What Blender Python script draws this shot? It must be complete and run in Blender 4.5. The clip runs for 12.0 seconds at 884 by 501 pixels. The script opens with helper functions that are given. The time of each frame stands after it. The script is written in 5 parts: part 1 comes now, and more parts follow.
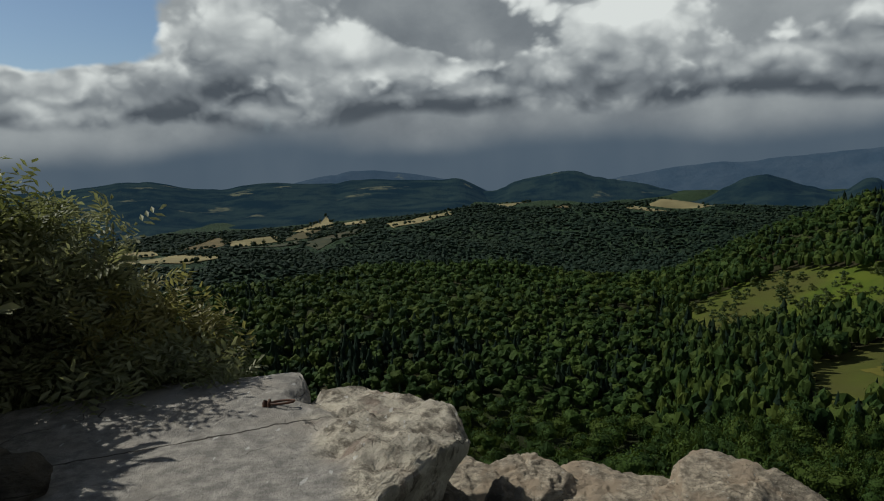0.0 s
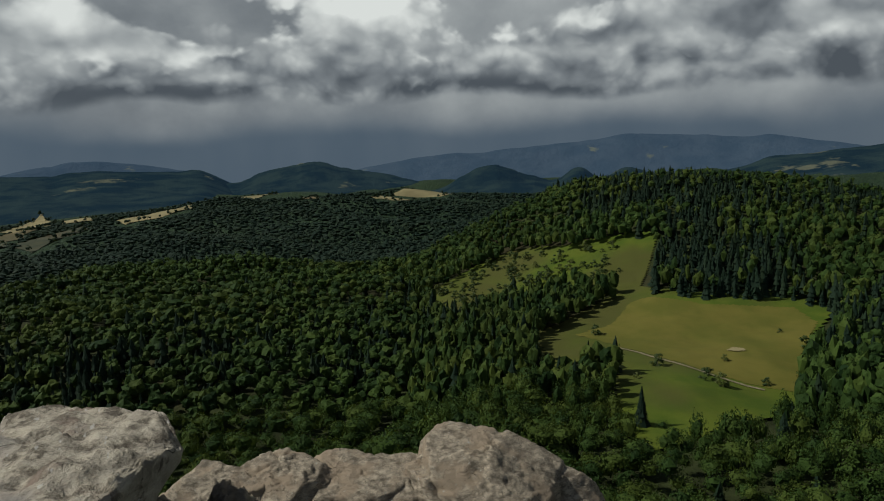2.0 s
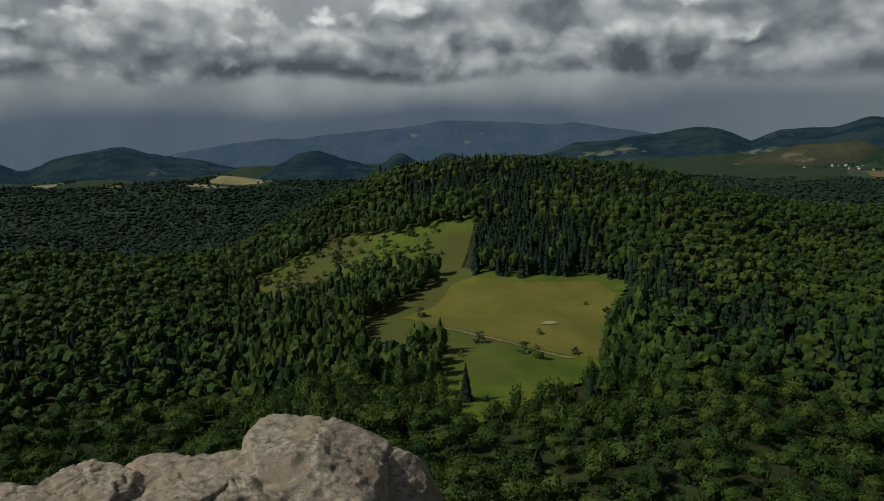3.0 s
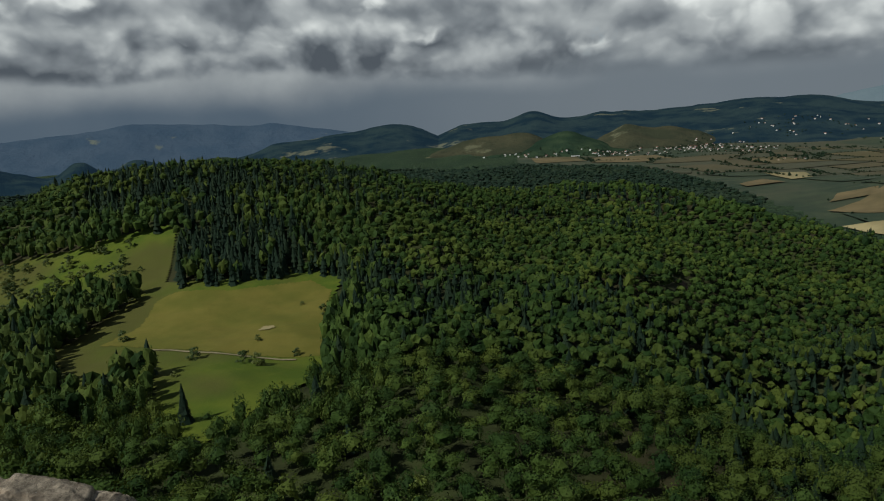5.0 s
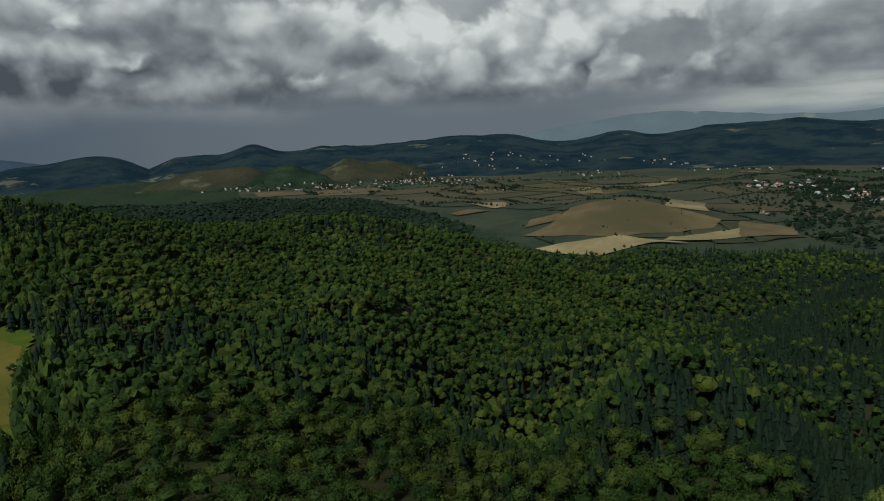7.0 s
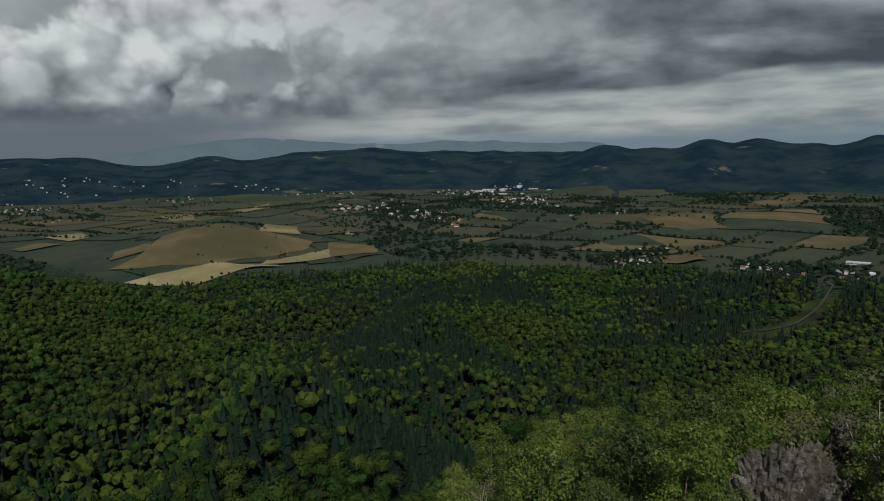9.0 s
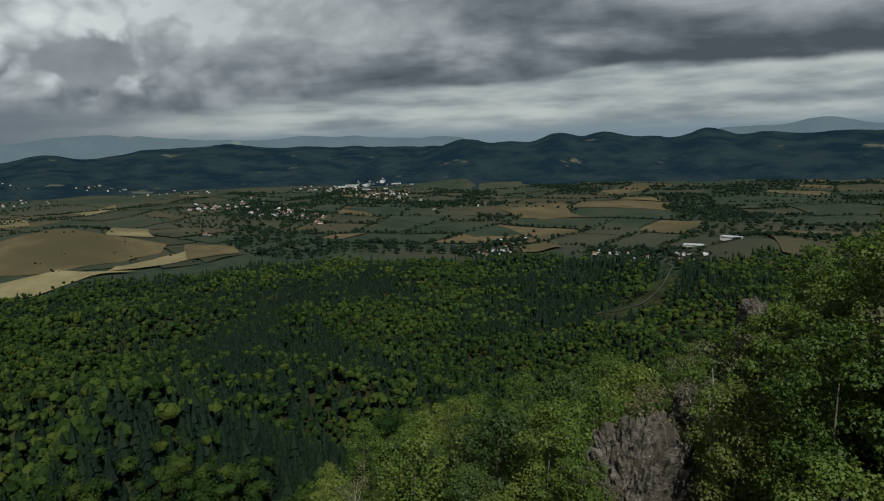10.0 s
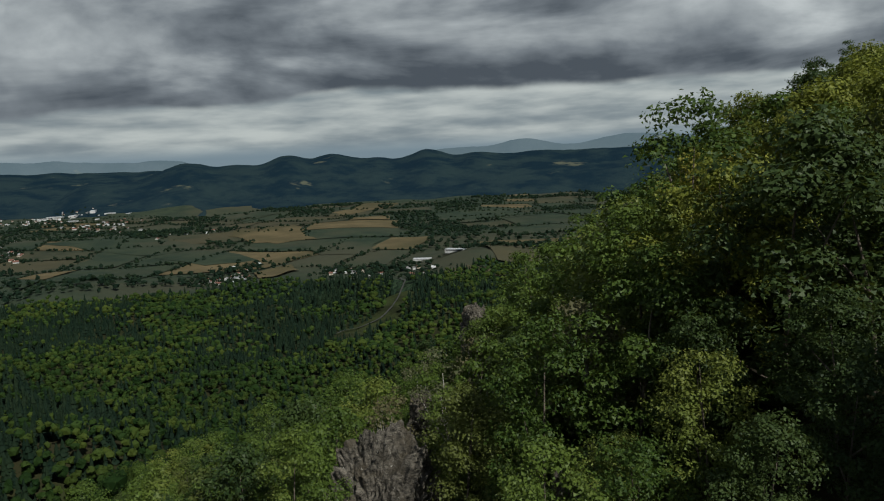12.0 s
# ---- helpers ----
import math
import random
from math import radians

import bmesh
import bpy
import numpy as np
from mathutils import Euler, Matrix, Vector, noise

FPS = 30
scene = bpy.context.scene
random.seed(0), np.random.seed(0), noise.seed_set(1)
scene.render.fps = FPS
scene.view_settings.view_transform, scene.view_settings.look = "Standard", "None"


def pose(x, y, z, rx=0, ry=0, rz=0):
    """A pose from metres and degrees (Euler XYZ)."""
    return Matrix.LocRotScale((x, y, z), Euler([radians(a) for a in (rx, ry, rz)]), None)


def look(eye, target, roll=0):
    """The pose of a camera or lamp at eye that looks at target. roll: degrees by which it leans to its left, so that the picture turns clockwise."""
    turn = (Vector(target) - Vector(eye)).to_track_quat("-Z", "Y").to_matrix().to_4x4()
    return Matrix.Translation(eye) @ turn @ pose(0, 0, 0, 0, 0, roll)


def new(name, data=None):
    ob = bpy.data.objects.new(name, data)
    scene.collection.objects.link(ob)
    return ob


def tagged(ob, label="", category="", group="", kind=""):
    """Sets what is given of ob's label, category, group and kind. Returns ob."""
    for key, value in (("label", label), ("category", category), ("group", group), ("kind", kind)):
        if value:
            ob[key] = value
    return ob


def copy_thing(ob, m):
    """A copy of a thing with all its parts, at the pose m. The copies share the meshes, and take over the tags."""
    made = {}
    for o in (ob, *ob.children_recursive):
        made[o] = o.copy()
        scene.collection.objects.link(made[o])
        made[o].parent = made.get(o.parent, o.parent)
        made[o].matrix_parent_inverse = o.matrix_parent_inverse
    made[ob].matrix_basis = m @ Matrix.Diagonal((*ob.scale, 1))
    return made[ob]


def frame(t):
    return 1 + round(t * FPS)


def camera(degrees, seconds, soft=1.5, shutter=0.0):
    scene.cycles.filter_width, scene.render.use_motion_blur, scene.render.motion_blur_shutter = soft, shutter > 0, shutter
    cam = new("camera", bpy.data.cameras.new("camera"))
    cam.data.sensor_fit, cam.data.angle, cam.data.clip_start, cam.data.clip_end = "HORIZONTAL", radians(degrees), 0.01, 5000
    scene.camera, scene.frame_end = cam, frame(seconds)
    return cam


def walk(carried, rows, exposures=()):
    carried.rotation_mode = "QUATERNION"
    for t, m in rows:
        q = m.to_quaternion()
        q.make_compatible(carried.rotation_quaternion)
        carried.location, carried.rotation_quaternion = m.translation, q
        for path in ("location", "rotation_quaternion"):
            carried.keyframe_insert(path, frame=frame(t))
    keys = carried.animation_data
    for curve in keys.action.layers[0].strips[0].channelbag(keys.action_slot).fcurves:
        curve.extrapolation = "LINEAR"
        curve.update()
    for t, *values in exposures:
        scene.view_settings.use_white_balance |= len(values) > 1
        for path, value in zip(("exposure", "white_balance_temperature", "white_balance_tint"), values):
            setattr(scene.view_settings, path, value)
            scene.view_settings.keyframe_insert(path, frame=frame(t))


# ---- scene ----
# ---------------------------------------------------------------- camera and walk
cam = camera(64.9, 12.0, 1.1)
EYE = 1.6
SPAN = 2.05
ROWS = [
    (0.0, 0.0, 0.0, 0.0, 0.00, -6.58, 2.36),
    (0.5, 0.0226, -0.001, -0.0072, -4.87, -7.01, 2.58),
    (1.0, 0.0453, -0.003, -0.0104, -9.13, -7.20, 2.55),
    (1.5, 0.0787, -0.0088, -0.0077, -14.77, -7.52, 2.23),
    (2.0, 0.1162, -0.0189, -0.0053, -20.52, -8.15, 2.29),
    (2.5, 0.1575, -0.0357, -0.0071, -27.16, -8.96, 2.37),
    (3.0, 0.2008, -0.0641, -0.0176, -34.97, -9.81, 1.91),
    (5.0, 0.3085, -0.1762, -0.042, -58.73, -10.91, 3.48),
    (5.5, 0.3276, -0.2086, -0.0441, -64.16, -10.62, 3.55),
    (6.0, 0.3418, -0.2384, -0.044, -68.92, -9.88, 3.90),
    (6.5, 0.3559, -0.2768, -0.0447, -75.00, -9.60, 3.11),
    (8.5, 0.3625, -0.474, -0.0565, -104.66, -8.27, 1.85),
    (9.0, 0.3411, -0.543, -0.067, -114.11, -8.31, 1.25),
    (9.5, 0.3224, -0.5751, -0.0844, -119.51, -9.81, 0.67),
    (10.0, 0.3021, -0.6115, -0.083, -125.25, -9.00, 1.85),
    (10.5, 0.2839, -0.6346, -0.0935, -129.44, -9.70, 2.00),
    (11.0, 0.2502, -0.6775, -0.0943, -136.95, -8.27, 2.70),
    (11.5, 0.2213, -0.7017, -0.0978, -142.68, -7.96, 2.72),
    (12.0, 0.1961, -0.7185, -0.1063, -147.05, -8.03, 2.62),
]
walk(cam, [(t, pose(SPAN * x, SPAN * y, EYE + SPAN * (z - 0.115 * y), 90 + pitch, 0, yaw) @ pose(0, 0, 0, 0, 0, -roll))
           for t, x, y, z, yaw, pitch, roll in ROWS],
     exposures=[(0.0, 0.04, 6100, 5), (2.5, 0.04, 6150, 5), (5.0, 0.15, 6100, 5), (6.5, 0.0, 6050, 5), (8.5, -0.3, 5950, 5), (9.5, 0.0, 5950, 5), (12.0, 0.05, 5950, 5)])

# ---------------------------------------------------------------- sun and sky
SUN_AZ, SUN_EL = 68.0, 45.0          # degrees to the left of the first view, and above the horizon


def heading(az, el=0.0):
    a, e = radians(az), radians(el)
    return Vector((-math.sin(a) * math.cos(e), math.cos(a) * math.cos(e), math.sin(e)))


sun_data = bpy.data.lights.new("sun", "SUN")
sun_data.energy, sun_data.angle, sun_data.color = 3.7, radians(0.6), (1.0, 0.93, 0.82)
sun = new("sun", sun_data)
sun.matrix_world = look(heading(SUN_AZ, SUN_EL) * 100, (0, 0, 0))


class Nodes:
    """Short hand for building node trees."""

    def __init__(self, tree):
        self.tree = tree
        tree.nodes.clear()

    def add(self, kind, inputs=None, op=""):
        n = self.tree.nodes.new(kind)
        if op:
            n.operation = op
        for k, v in (inputs or {}).items():
            self.put(n.inputs[k], v)
        return n

    def put(self, socket, v):
        if isinstance(v, bpy.types.NodeSocket):
            self.tree.links.new(v, socket)
        elif isinstance(v, bpy.types.Node):
            self.tree.links.new(v.outputs[0], socket)
        else:
            socket.default_value = v

    def math(self, op, a, b=0.0, clamp=False):
        n = self.add("ShaderNodeMath", {0: a, 1: b}, op)
        n.use_clamp = clamp
        return n.outputs[0]

    def step(self, v, lo, hi, to_lo=0.0, to_hi=1.0):
        n = self.add("ShaderNodeMapRange", {0: v, 1: lo, 2: hi, 3: to_lo, 4: to_hi})
        n.interpolation_type = "SMOOTHSTEP"
        return n.outputs[0]

    def mix(self, f, a, b, blend="MIX"):
        n = self.add("ShaderNodeMix")
        n.data_type, n.blend_type = "RGBA", blend
        self.put(n.inputs[0], f), self.put(n.inputs[6], a), self.put(n.inputs[7], b)
        return n.outputs[2]

    def noise(self, vec, scale, detail=4.0, rough=0.55, distort=0.0):
        return self.add("ShaderNodeTexNoise", {"Vector": vec, "Scale": scale, "Detail": detail, "Roughness": rough, "Distortion": distort}).outputs[0]

    def ramp(self, f, *stops):
        n = self.add("ShaderNodeValToRGB", {0: f})
        e = n.color_ramp.elements
        while len(e) < len(stops):
            e.new(0.5)
        for el, (p, c) in zip(e, stops):
            el.position, el.color = p, (*c, 1)
        return n.outputs[0]


def grey(v, tint=(1, 1, 1)):
    return tuple(v * c for c in tint)


def make_sky():
    world = bpy.data.worlds.new("sky")
    scene.world = world
    world.use_nodes = True
    n = Nodes(world.node_tree)
    d = n.add("ShaderNodeTexCoord").outputs["Generated"]
    xyz = n.add("ShaderNodeSeparateXYZ", {0: d})
    x, y, z = xyz.outputs
    el = n.math("MULTIPLY", n.math("ARCSINE", z), 57.2958)                 # degrees above the horizon
    az = n.math("MULTIPLY", n.math("ARCTAN2", n.math("MULTIPLY", x, -1.0), y), 57.2958)  # degrees to the left
    clear = n.add("ShaderNodeTexSky")
    clear.sky_type, clear.sun_disc, clear.altitude = "NISHITA", False, 700.0
    clear.sun_elevation, clear.sun_rotation = radians(SUN_EL), radians(-SUN_AZ)
    clear = n.mix(1.0, clear.outputs[0], (0.062, 0.062, 0.062, 1), "MULTIPLY")
    # heaped clouds in rows, one behind the other: flat grey undersides, bright rounded heads
    squash = n.add("ShaderNodeCombineXYZ", {0: x, 1: y, 2: n.math("MULTIPLY", z, 1.3)})
    big = n.noise(squash, 2.3, 3.0, 0.45)
    soft = n.noise(squash, 5.0, 5.0, 0.48)
    heavy = n.step(az, -92.0, -132.0)                                      # the deck closes to flat grey
    gap = n.math("MULTIPLY", n.step(az, 14.0, 26.0), n.step(el, 7.0, 10.0))
    curl = n.add("ShaderNodeTexNoise", {"Vector": squash, "Scale": 6.0, "Detail": 5.0, "Roughness": 0.52}).outputs["Color"]
    curl = n.add("ShaderNodeVectorMath", {0: n.add("ShaderNodeVectorMath", {0: curl, 1: (0.5, 0.5, 0.5)}, "SUBTRACT"), 3: 0.085}, "SCALE")
    curled = n.add("ShaderNodeVectorMath", {0: squash, 1: curl}, "ADD")
    wisp = n.math("SUBTRACT", n.noise(squash, 9.0, 7.0, 0.55), 0.5)

    def puffs(shift, scale, detail):
        """Rounded heads: 0 between them, about 1 in their middles."""
        p = n.add("ShaderNodeVectorMath", {0: curled, 1: shift}, "ADD")
        v = n.add("ShaderNodeTexVoronoi", {"Vector": p, "Scale": scale, "Detail": detail, "Roughness": 0.6, "Lacunarity": 2.3})
        v.feature, v.normalize = "SMOOTH_F1", True
        v.inputs["Smoothness"].default_value = 0.3
        return n.step(v.outputs["Distance"], 0.62, 0.04)

    def cloud_row(seed, base, height, scale, cover, lo, hi):
        """How much of the sky a row of clouds hides, and how bright it is (0 to 1)."""
        at = n.add("ShaderNodeVectorMath", {0: squash, 1: (seed, 1.7 * seed, 0.3 * seed)}, "ADD")
        mass = n.noise(at, scale, 3.0, 0.45)
        head, over = puffs((seed, 0.2, 0.7), 2.2 * scale, 2.6), puffs((seed + 0.015, 0.2, 0.745), 2.2 * scale, 1.8)
        up = n.math("DIVIDE", n.math("SUBTRACT", el, n.math("ADD", base, n.math("MULTIPLY", n.math("SUBTRACT", soft, 0.5), 4.2))), height)
        thick = n.math("ADD", mass, n.math("MULTIPLY", n.math("SUBTRACT", head, 0.5), 0.26))
        thick = n.math("SUBTRACT", n.math("ADD", thick, n.math("MULTIPLY", wisp, 0.10)), n.math("MULTIPLY", n.math("MAXIMUM", up, 0.0), 0.13))
        hides = n.math("MULTIPLY", n.step(thick, cover, cover + 0.06), n.step(up, -0.14, 0.11))
        rise = n.step(n.math("ADD", up, n.math("MULTIPLY", n.math("SUBTRACT", mass, 0.5), 1.1)), 0.0, 0.75, 0.10, 0.72)
        tone = n.math("ADD", rise, n.math("MULTIPLY", n.math("SUBTRACT", head, over), 0.95))
        tone = n.math("ADD", tone, n.math("MULTIPLY", n.math("SUBTRACT", head, 0.5), 0.34))
        tone = n.math("ADD", tone, n.math("MULTIPLY", wisp, 0.36))
        tone = n.math("ADD", lo, n.math("MULTIPLY", tone, hi - lo), clamp=True)
        return hides, tone

    # lowest edge of the deck, by direction
    edge_el = n.math("ADD", n.step(az, -95.0, -40.0, 2.2, 4.3), n.step(az, -100.0, -145.0, 0.0, 3.4))
    grey_sky = n.math("ADD", 0.42, n.math("MULTIPLY", n.math("SUBTRACT", big, 0.5), 0.9))
    tone = n.math("ADD", grey_sky, n.math("MULTIPLY", wisp, 0.5))
    for seed, lift, height, scale, cover, lo, hi in ((3.1, 0.0, 4.2, 3.6, 0.26, 0.04, 0.92), (7.4, 1.4, 5.5, 3.0, 0.37, 0.10, 1.12), (5.2, 3.8, 7.0, 2.5, 0.46, 0.18, 1.16)):
        hides, row = cloud_row(seed, n.math("ADD", edge_el, lift), height, scale, cover, lo, hi)
        tone = n.math("ADD", n.math("MULTIPLY", tone, n.math("SUBTRACT", 1.0, hides)), n.math("MULTIPLY", row, hides))
    # the closed deck: long rolls
    sheets = n.add("ShaderNodeCombineXYZ", {0: x, 1: y, 2: n.math("MULTIPLY", z, 3.6)})
    roll = n.math("ADD", 0.42, n.math("MULTIPLY", n.math("SUBTRACT", n.noise(sheets, 3.0, 7.0, 0.53, 0.4), 0.5), 2.3))
    roll = n.math("ADD", n.math("ADD", roll, n.math("MULTIPLY", wisp, 0.30)), n.math("MULTIPLY", n.math("SUBTRACT", puffs((9.3, 0.4, 0.2), 5.5, 2.5), 0.5), 0.34))
    tone = n.math("ADD", n.math("MULTIPLY", tone, n.math("SUBTRACT", 1.0, heavy)), n.math("MULTIPLY", roll, heavy))
    low_edge = n.math("ADD", el, n.math("MULTIPLY", n.math("SUBTRACT", soft, 0.5), 6.0))
    tone = n.math("SUBTRACT", tone, n.math("MULTIPLY", n.math("MULTIPLY", n.step(low_edge, 8.5, 5.0), heavy), 0.34))
    # straight overhead only the grey undersides are seen
    tone = n.math("SUBTRACT", tone, n.step(el, 16.0, 34.0, 0.0, 0.42), clamp=True)
    cloud = n.ramp(tone, (0.0, (0.075, 0.084, 0.096)), (0.3, (0.185, 0.195, 0.205)), (0.6, (0.36, 0.365, 0.36)), (1.0, (0.70, 0.69, 0.65)))
    cover = n.step(n.math("SUBTRACT", soft, n.math("MULTIPLY", gap, 0.35)), 0.20, 0.27)
    deck = n.mix(cover, clear, cloud)
    # grey rain veil above the hills, and the clear strip under the far edge of the deck
    edge = n.math("ADD", n.math("ADD", el, n.math("MULTIPLY", n.math("SUBTRACT", soft, 0.5), 3.0)), n.math("MULTIPLY", n.math("SUBTRACT", big, 0.5), n.math("SUBTRACT", 4.0, n.math("MULTIPLY", heavy, 2.5))))
    veil = n.mix(heavy, n.step(edge, 1.0, 4.4, 1.0, 0.0), n.step(n.math("SUBTRACT", edge, n.step(az, -92.0, -142.0, 2.3, 4.9)), -0.35, 0.35, 1.0, 0.0))
    rain = n.mix(n.step(az, -74.0, -40.0), (0.14, 0.155, 0.17, 1), (0.054, 0.079, 0.110, 1))
    rain = n.mix(n.step(edge, 0.8, 3.6, 0.0, 0.75), rain, (0.185, 0.195, 0.205, 1))
    rain = n.mix(n.math("MULTIPLY", n.noise(n.add("ShaderNodeCombineXYZ", {0: n.math("MULTIPLY", az, 0.12), 1: n.math("MULTIPLY", el, 0.06)}), 1.0, 3.0), 0.5), rain, (0.16, 0.18, 0.20, 1))
    streak = n.add("ShaderNodeCombineXYZ", {0: x, 1: y, 2: n.math("MULTIPLY", z, 6.0)})
    strip = n.mix(n.step(n.noise(streak, 7.0, 5.0, 0.5), 0.28, 0.74), (0.20, 0.225, 0.235, 1), (0.50, 0.50, 0.46, 1))
    strip = n.mix(n.step(el, 0.2, 1.6), (0.19, 0.235, 0.26, 1), strip)
    low = n.mix(n.step(az, -90.0, -114.0), rain, strip)
    out = n.mix(veil, deck, low)
    back = n.add("ShaderNodeBackground", {0: out, 1: 1.0})
    n.add("ShaderNodeOutputWorld", {0: back})


make_sky()

# ---------------------------------------------------------------- materials
MATS = {}


def material(name, build):
    m = bpy.data.materials.new(name)
    m.use_nodes = True
    n = Nodes(m.node_tree)
    shader = build(n)
    n.add("ShaderNodeOutputMaterial", {0: shader})
    MATS[name] = m
    return m


def plain_surface(lo, hi, scale, rough=0.8, bump=0.3, bump_scale=None, third=None, dist=0.05):
    def build(n):
        at = n.add("ShaderNodeNewGeometry").outputs["Position"]
        a = n.noise(at, scale, 6.0, 0.6)
        c = n.mix(n.step(a, 0.35, 0.65), (*lo, 1), (*hi, 1))
        if third:
            c = n.mix(n.step(n.noise(at, scale * 0.13, 5.0), 0.45, 0.62), c, (*third, 1))
        b = n.noise(at, bump_scale or scale * 4, 6.0, 0.6)
        nrm = n.add("ShaderNodeBump", {"Strength": bump, "Distance": dist, "Height": b})
        return n.add("ShaderNodeBsdfPrincipled", {"Base Color": c, "Roughness": rough, "Specular IOR Level": 0.12 if rough > 0.9 else 0.4, "Normal": nrm})
    return build


def foliage(dark, light, warm, scale=0.05, leafscale=1.6):
    """Leaves: hue varies from tree to tree (attribute tint), within a crown, and over the slope."""
    def build(n):
        at = n.add("ShaderNodeNewGeometry")
        pos, isle = at.outputs["Position"], at.outputs["Random Per Island"]
        tint = n.add("ShaderNodeAttribute")
        tint.attribute_name = "tint"
        tint = tint.outputs["Fac"]
        f = n.math("ADD", n.math("MULTIPLY", tint, 0.72), n.math("MULTIPLY", isle, 0.28))
        c = n.mix(f, (*dark, 1), (*light, 1))
        c = n.mix(n.step(n.math("ADD", n.math("MULTIPLY", n.noise(pos, scale, 4.0), 0.7), n.math("MULTIPLY", tint, 0.3)), 0.46, 0.66), c, (*warm, 1))
        stand = n.step(n.math("ADD", n.noise(pos, scale * 0.8, 3.0, 0.6), n.math("MULTIPLY", tint, 0.10)), 0.50, 0.64)
        c = n.mix(n.math("MULTIPLY", stand, 0.35), c, (*dark, 1))
        diff = n.add("ShaderNodeBsdfPrincipled", {"Base Color": c, "Roughness": 0.75, "Specular IOR Level": 0.12})
        thru = n.add("ShaderNodeBsdfTranslucent", {"Color": n.mix(0.5, c, (0.10, 0.12, 0.01, 1))})
        return n.add("ShaderNodeMixShader", {0: 0.25, 1: diff, 2: thru})
    return build


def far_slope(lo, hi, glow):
    """A distant wooded slope; the haze before it is put in as a faint bluish emission."""
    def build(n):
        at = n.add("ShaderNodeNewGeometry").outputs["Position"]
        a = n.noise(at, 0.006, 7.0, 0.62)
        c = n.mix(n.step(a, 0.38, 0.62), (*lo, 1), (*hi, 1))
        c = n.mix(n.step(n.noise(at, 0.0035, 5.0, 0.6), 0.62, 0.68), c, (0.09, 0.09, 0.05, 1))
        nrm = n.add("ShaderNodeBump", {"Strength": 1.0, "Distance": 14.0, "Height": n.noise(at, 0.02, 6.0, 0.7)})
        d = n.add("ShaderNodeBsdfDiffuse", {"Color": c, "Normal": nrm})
        haze_glow = n.add("ShaderNodeEmission", {"Color": (*glow, 1), "Strength": 1.0})
        return n.add("ShaderNodeAddShader", {0: d, 1: haze_glow})
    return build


material("rock", plain_surface((0.20, 0.18, 0.155), (0.34, 0.31, 0.27), 3.0, 0.85, 0.5, 14.0, (0.27, 0.26, 0.24)))
material("rock_red", plain_surface((0.10, 0.075, 0.065), (0.30, 0.235, 0.20), 1.2, 0.9, 0.7, 4.0, (0.20, 0.14, 0.12), 0.2))
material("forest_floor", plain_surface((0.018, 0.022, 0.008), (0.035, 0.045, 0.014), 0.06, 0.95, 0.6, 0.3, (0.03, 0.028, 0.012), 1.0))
material("leaf_forest", foliage((0.008, 0.024, 0.005), (0.058, 0.098, 0.018), (0.062, 0.085, 0.014), 0.012))
# bluish cast of the far woods is haze put into the colour
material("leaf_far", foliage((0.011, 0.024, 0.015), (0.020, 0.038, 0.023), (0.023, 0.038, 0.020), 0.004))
# spruce green, with extra blue put in for the valley haze
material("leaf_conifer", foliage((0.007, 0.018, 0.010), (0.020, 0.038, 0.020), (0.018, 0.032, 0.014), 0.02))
material("leaf_near", foliage((0.016, 0.034, 0.007), (0.055, 0.090, 0.016), (0.066, 0.082, 0.018), 0.05))
material("leaf_olive", foliage((0.05, 0.055, 0.018), (0.16, 0.15, 0.06), (0.14, 0.12, 0.05), 0.3))
material("bark", plain_surface((0.07, 0.055, 0.04), (0.16, 0.13, 0.10), 3.0, 0.9, 0.5))
material("bark_pale", plain_surface((0.22, 0.20, 0.17), (0.40, 0.37, 0.32), 3.0, 0.9, 0.5))
material("meadow", plain_surface((0.050, 0.078, 0.008), (0.078, 0.100, 0.011), 0.08, 0.95, 0.4, 1.0, (0.062, 0.064, 0.015), 0.3))
material("hay", plain_surface((0.086, 0.087, 0.015), (0.118, 0.105, 0.021), 0.05, 0.95, 0.4, 0.6, (0.076, 0.080, 0.012), 0.3))
# green and olive farmland is greyed and blued in colour for valley haze
material("field_green", plain_surface((0.024, 0.037, 0.023), (0.040, 0.052, 0.030), 0.02, 0.95, 0.4, 0.2, (0.054, 0.056, 0.034), 0.3))
material("field_olive", plain_surface((0.034, 0.040, 0.024), (0.054, 0.056, 0.032), 0.02, 0.95, 0.4, 0.2, (0.070, 0.062, 0.034), 0.3))
material("field_tan", plain_surface((0.092, 0.074, 0.037), (0.135, 0.105, 0.053), 0.02, 0.95, 0.4, 0.2, (0.070, 0.062, 0.030), 0.3))
material("field_straw", plain_surface((0.19, 0.16, 0.08), (0.26, 0.22, 0.112), 0.02, 0.95, 0.4, 0.2, (0.15, 0.13, 0.065), 0.3))
material("dirt_path", plain_surface((0.15, 0.13, 0.075), (0.21, 0.18, 0.11), 0.6, 0.95, 0.3))
# third colour is emitted haze; pale and light ranges have blued bases too
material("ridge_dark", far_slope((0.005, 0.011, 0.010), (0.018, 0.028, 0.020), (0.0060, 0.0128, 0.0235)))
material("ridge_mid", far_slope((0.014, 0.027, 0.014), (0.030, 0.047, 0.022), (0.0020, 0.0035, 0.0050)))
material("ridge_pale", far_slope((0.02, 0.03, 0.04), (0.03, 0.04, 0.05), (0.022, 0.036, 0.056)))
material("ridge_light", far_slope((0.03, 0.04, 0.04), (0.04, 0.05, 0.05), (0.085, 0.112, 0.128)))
material("ridge_grass", far_slope((0.030, 0.033, 0.016), (0.047, 0.045, 0.022), (0.004, 0.006, 0.008)))


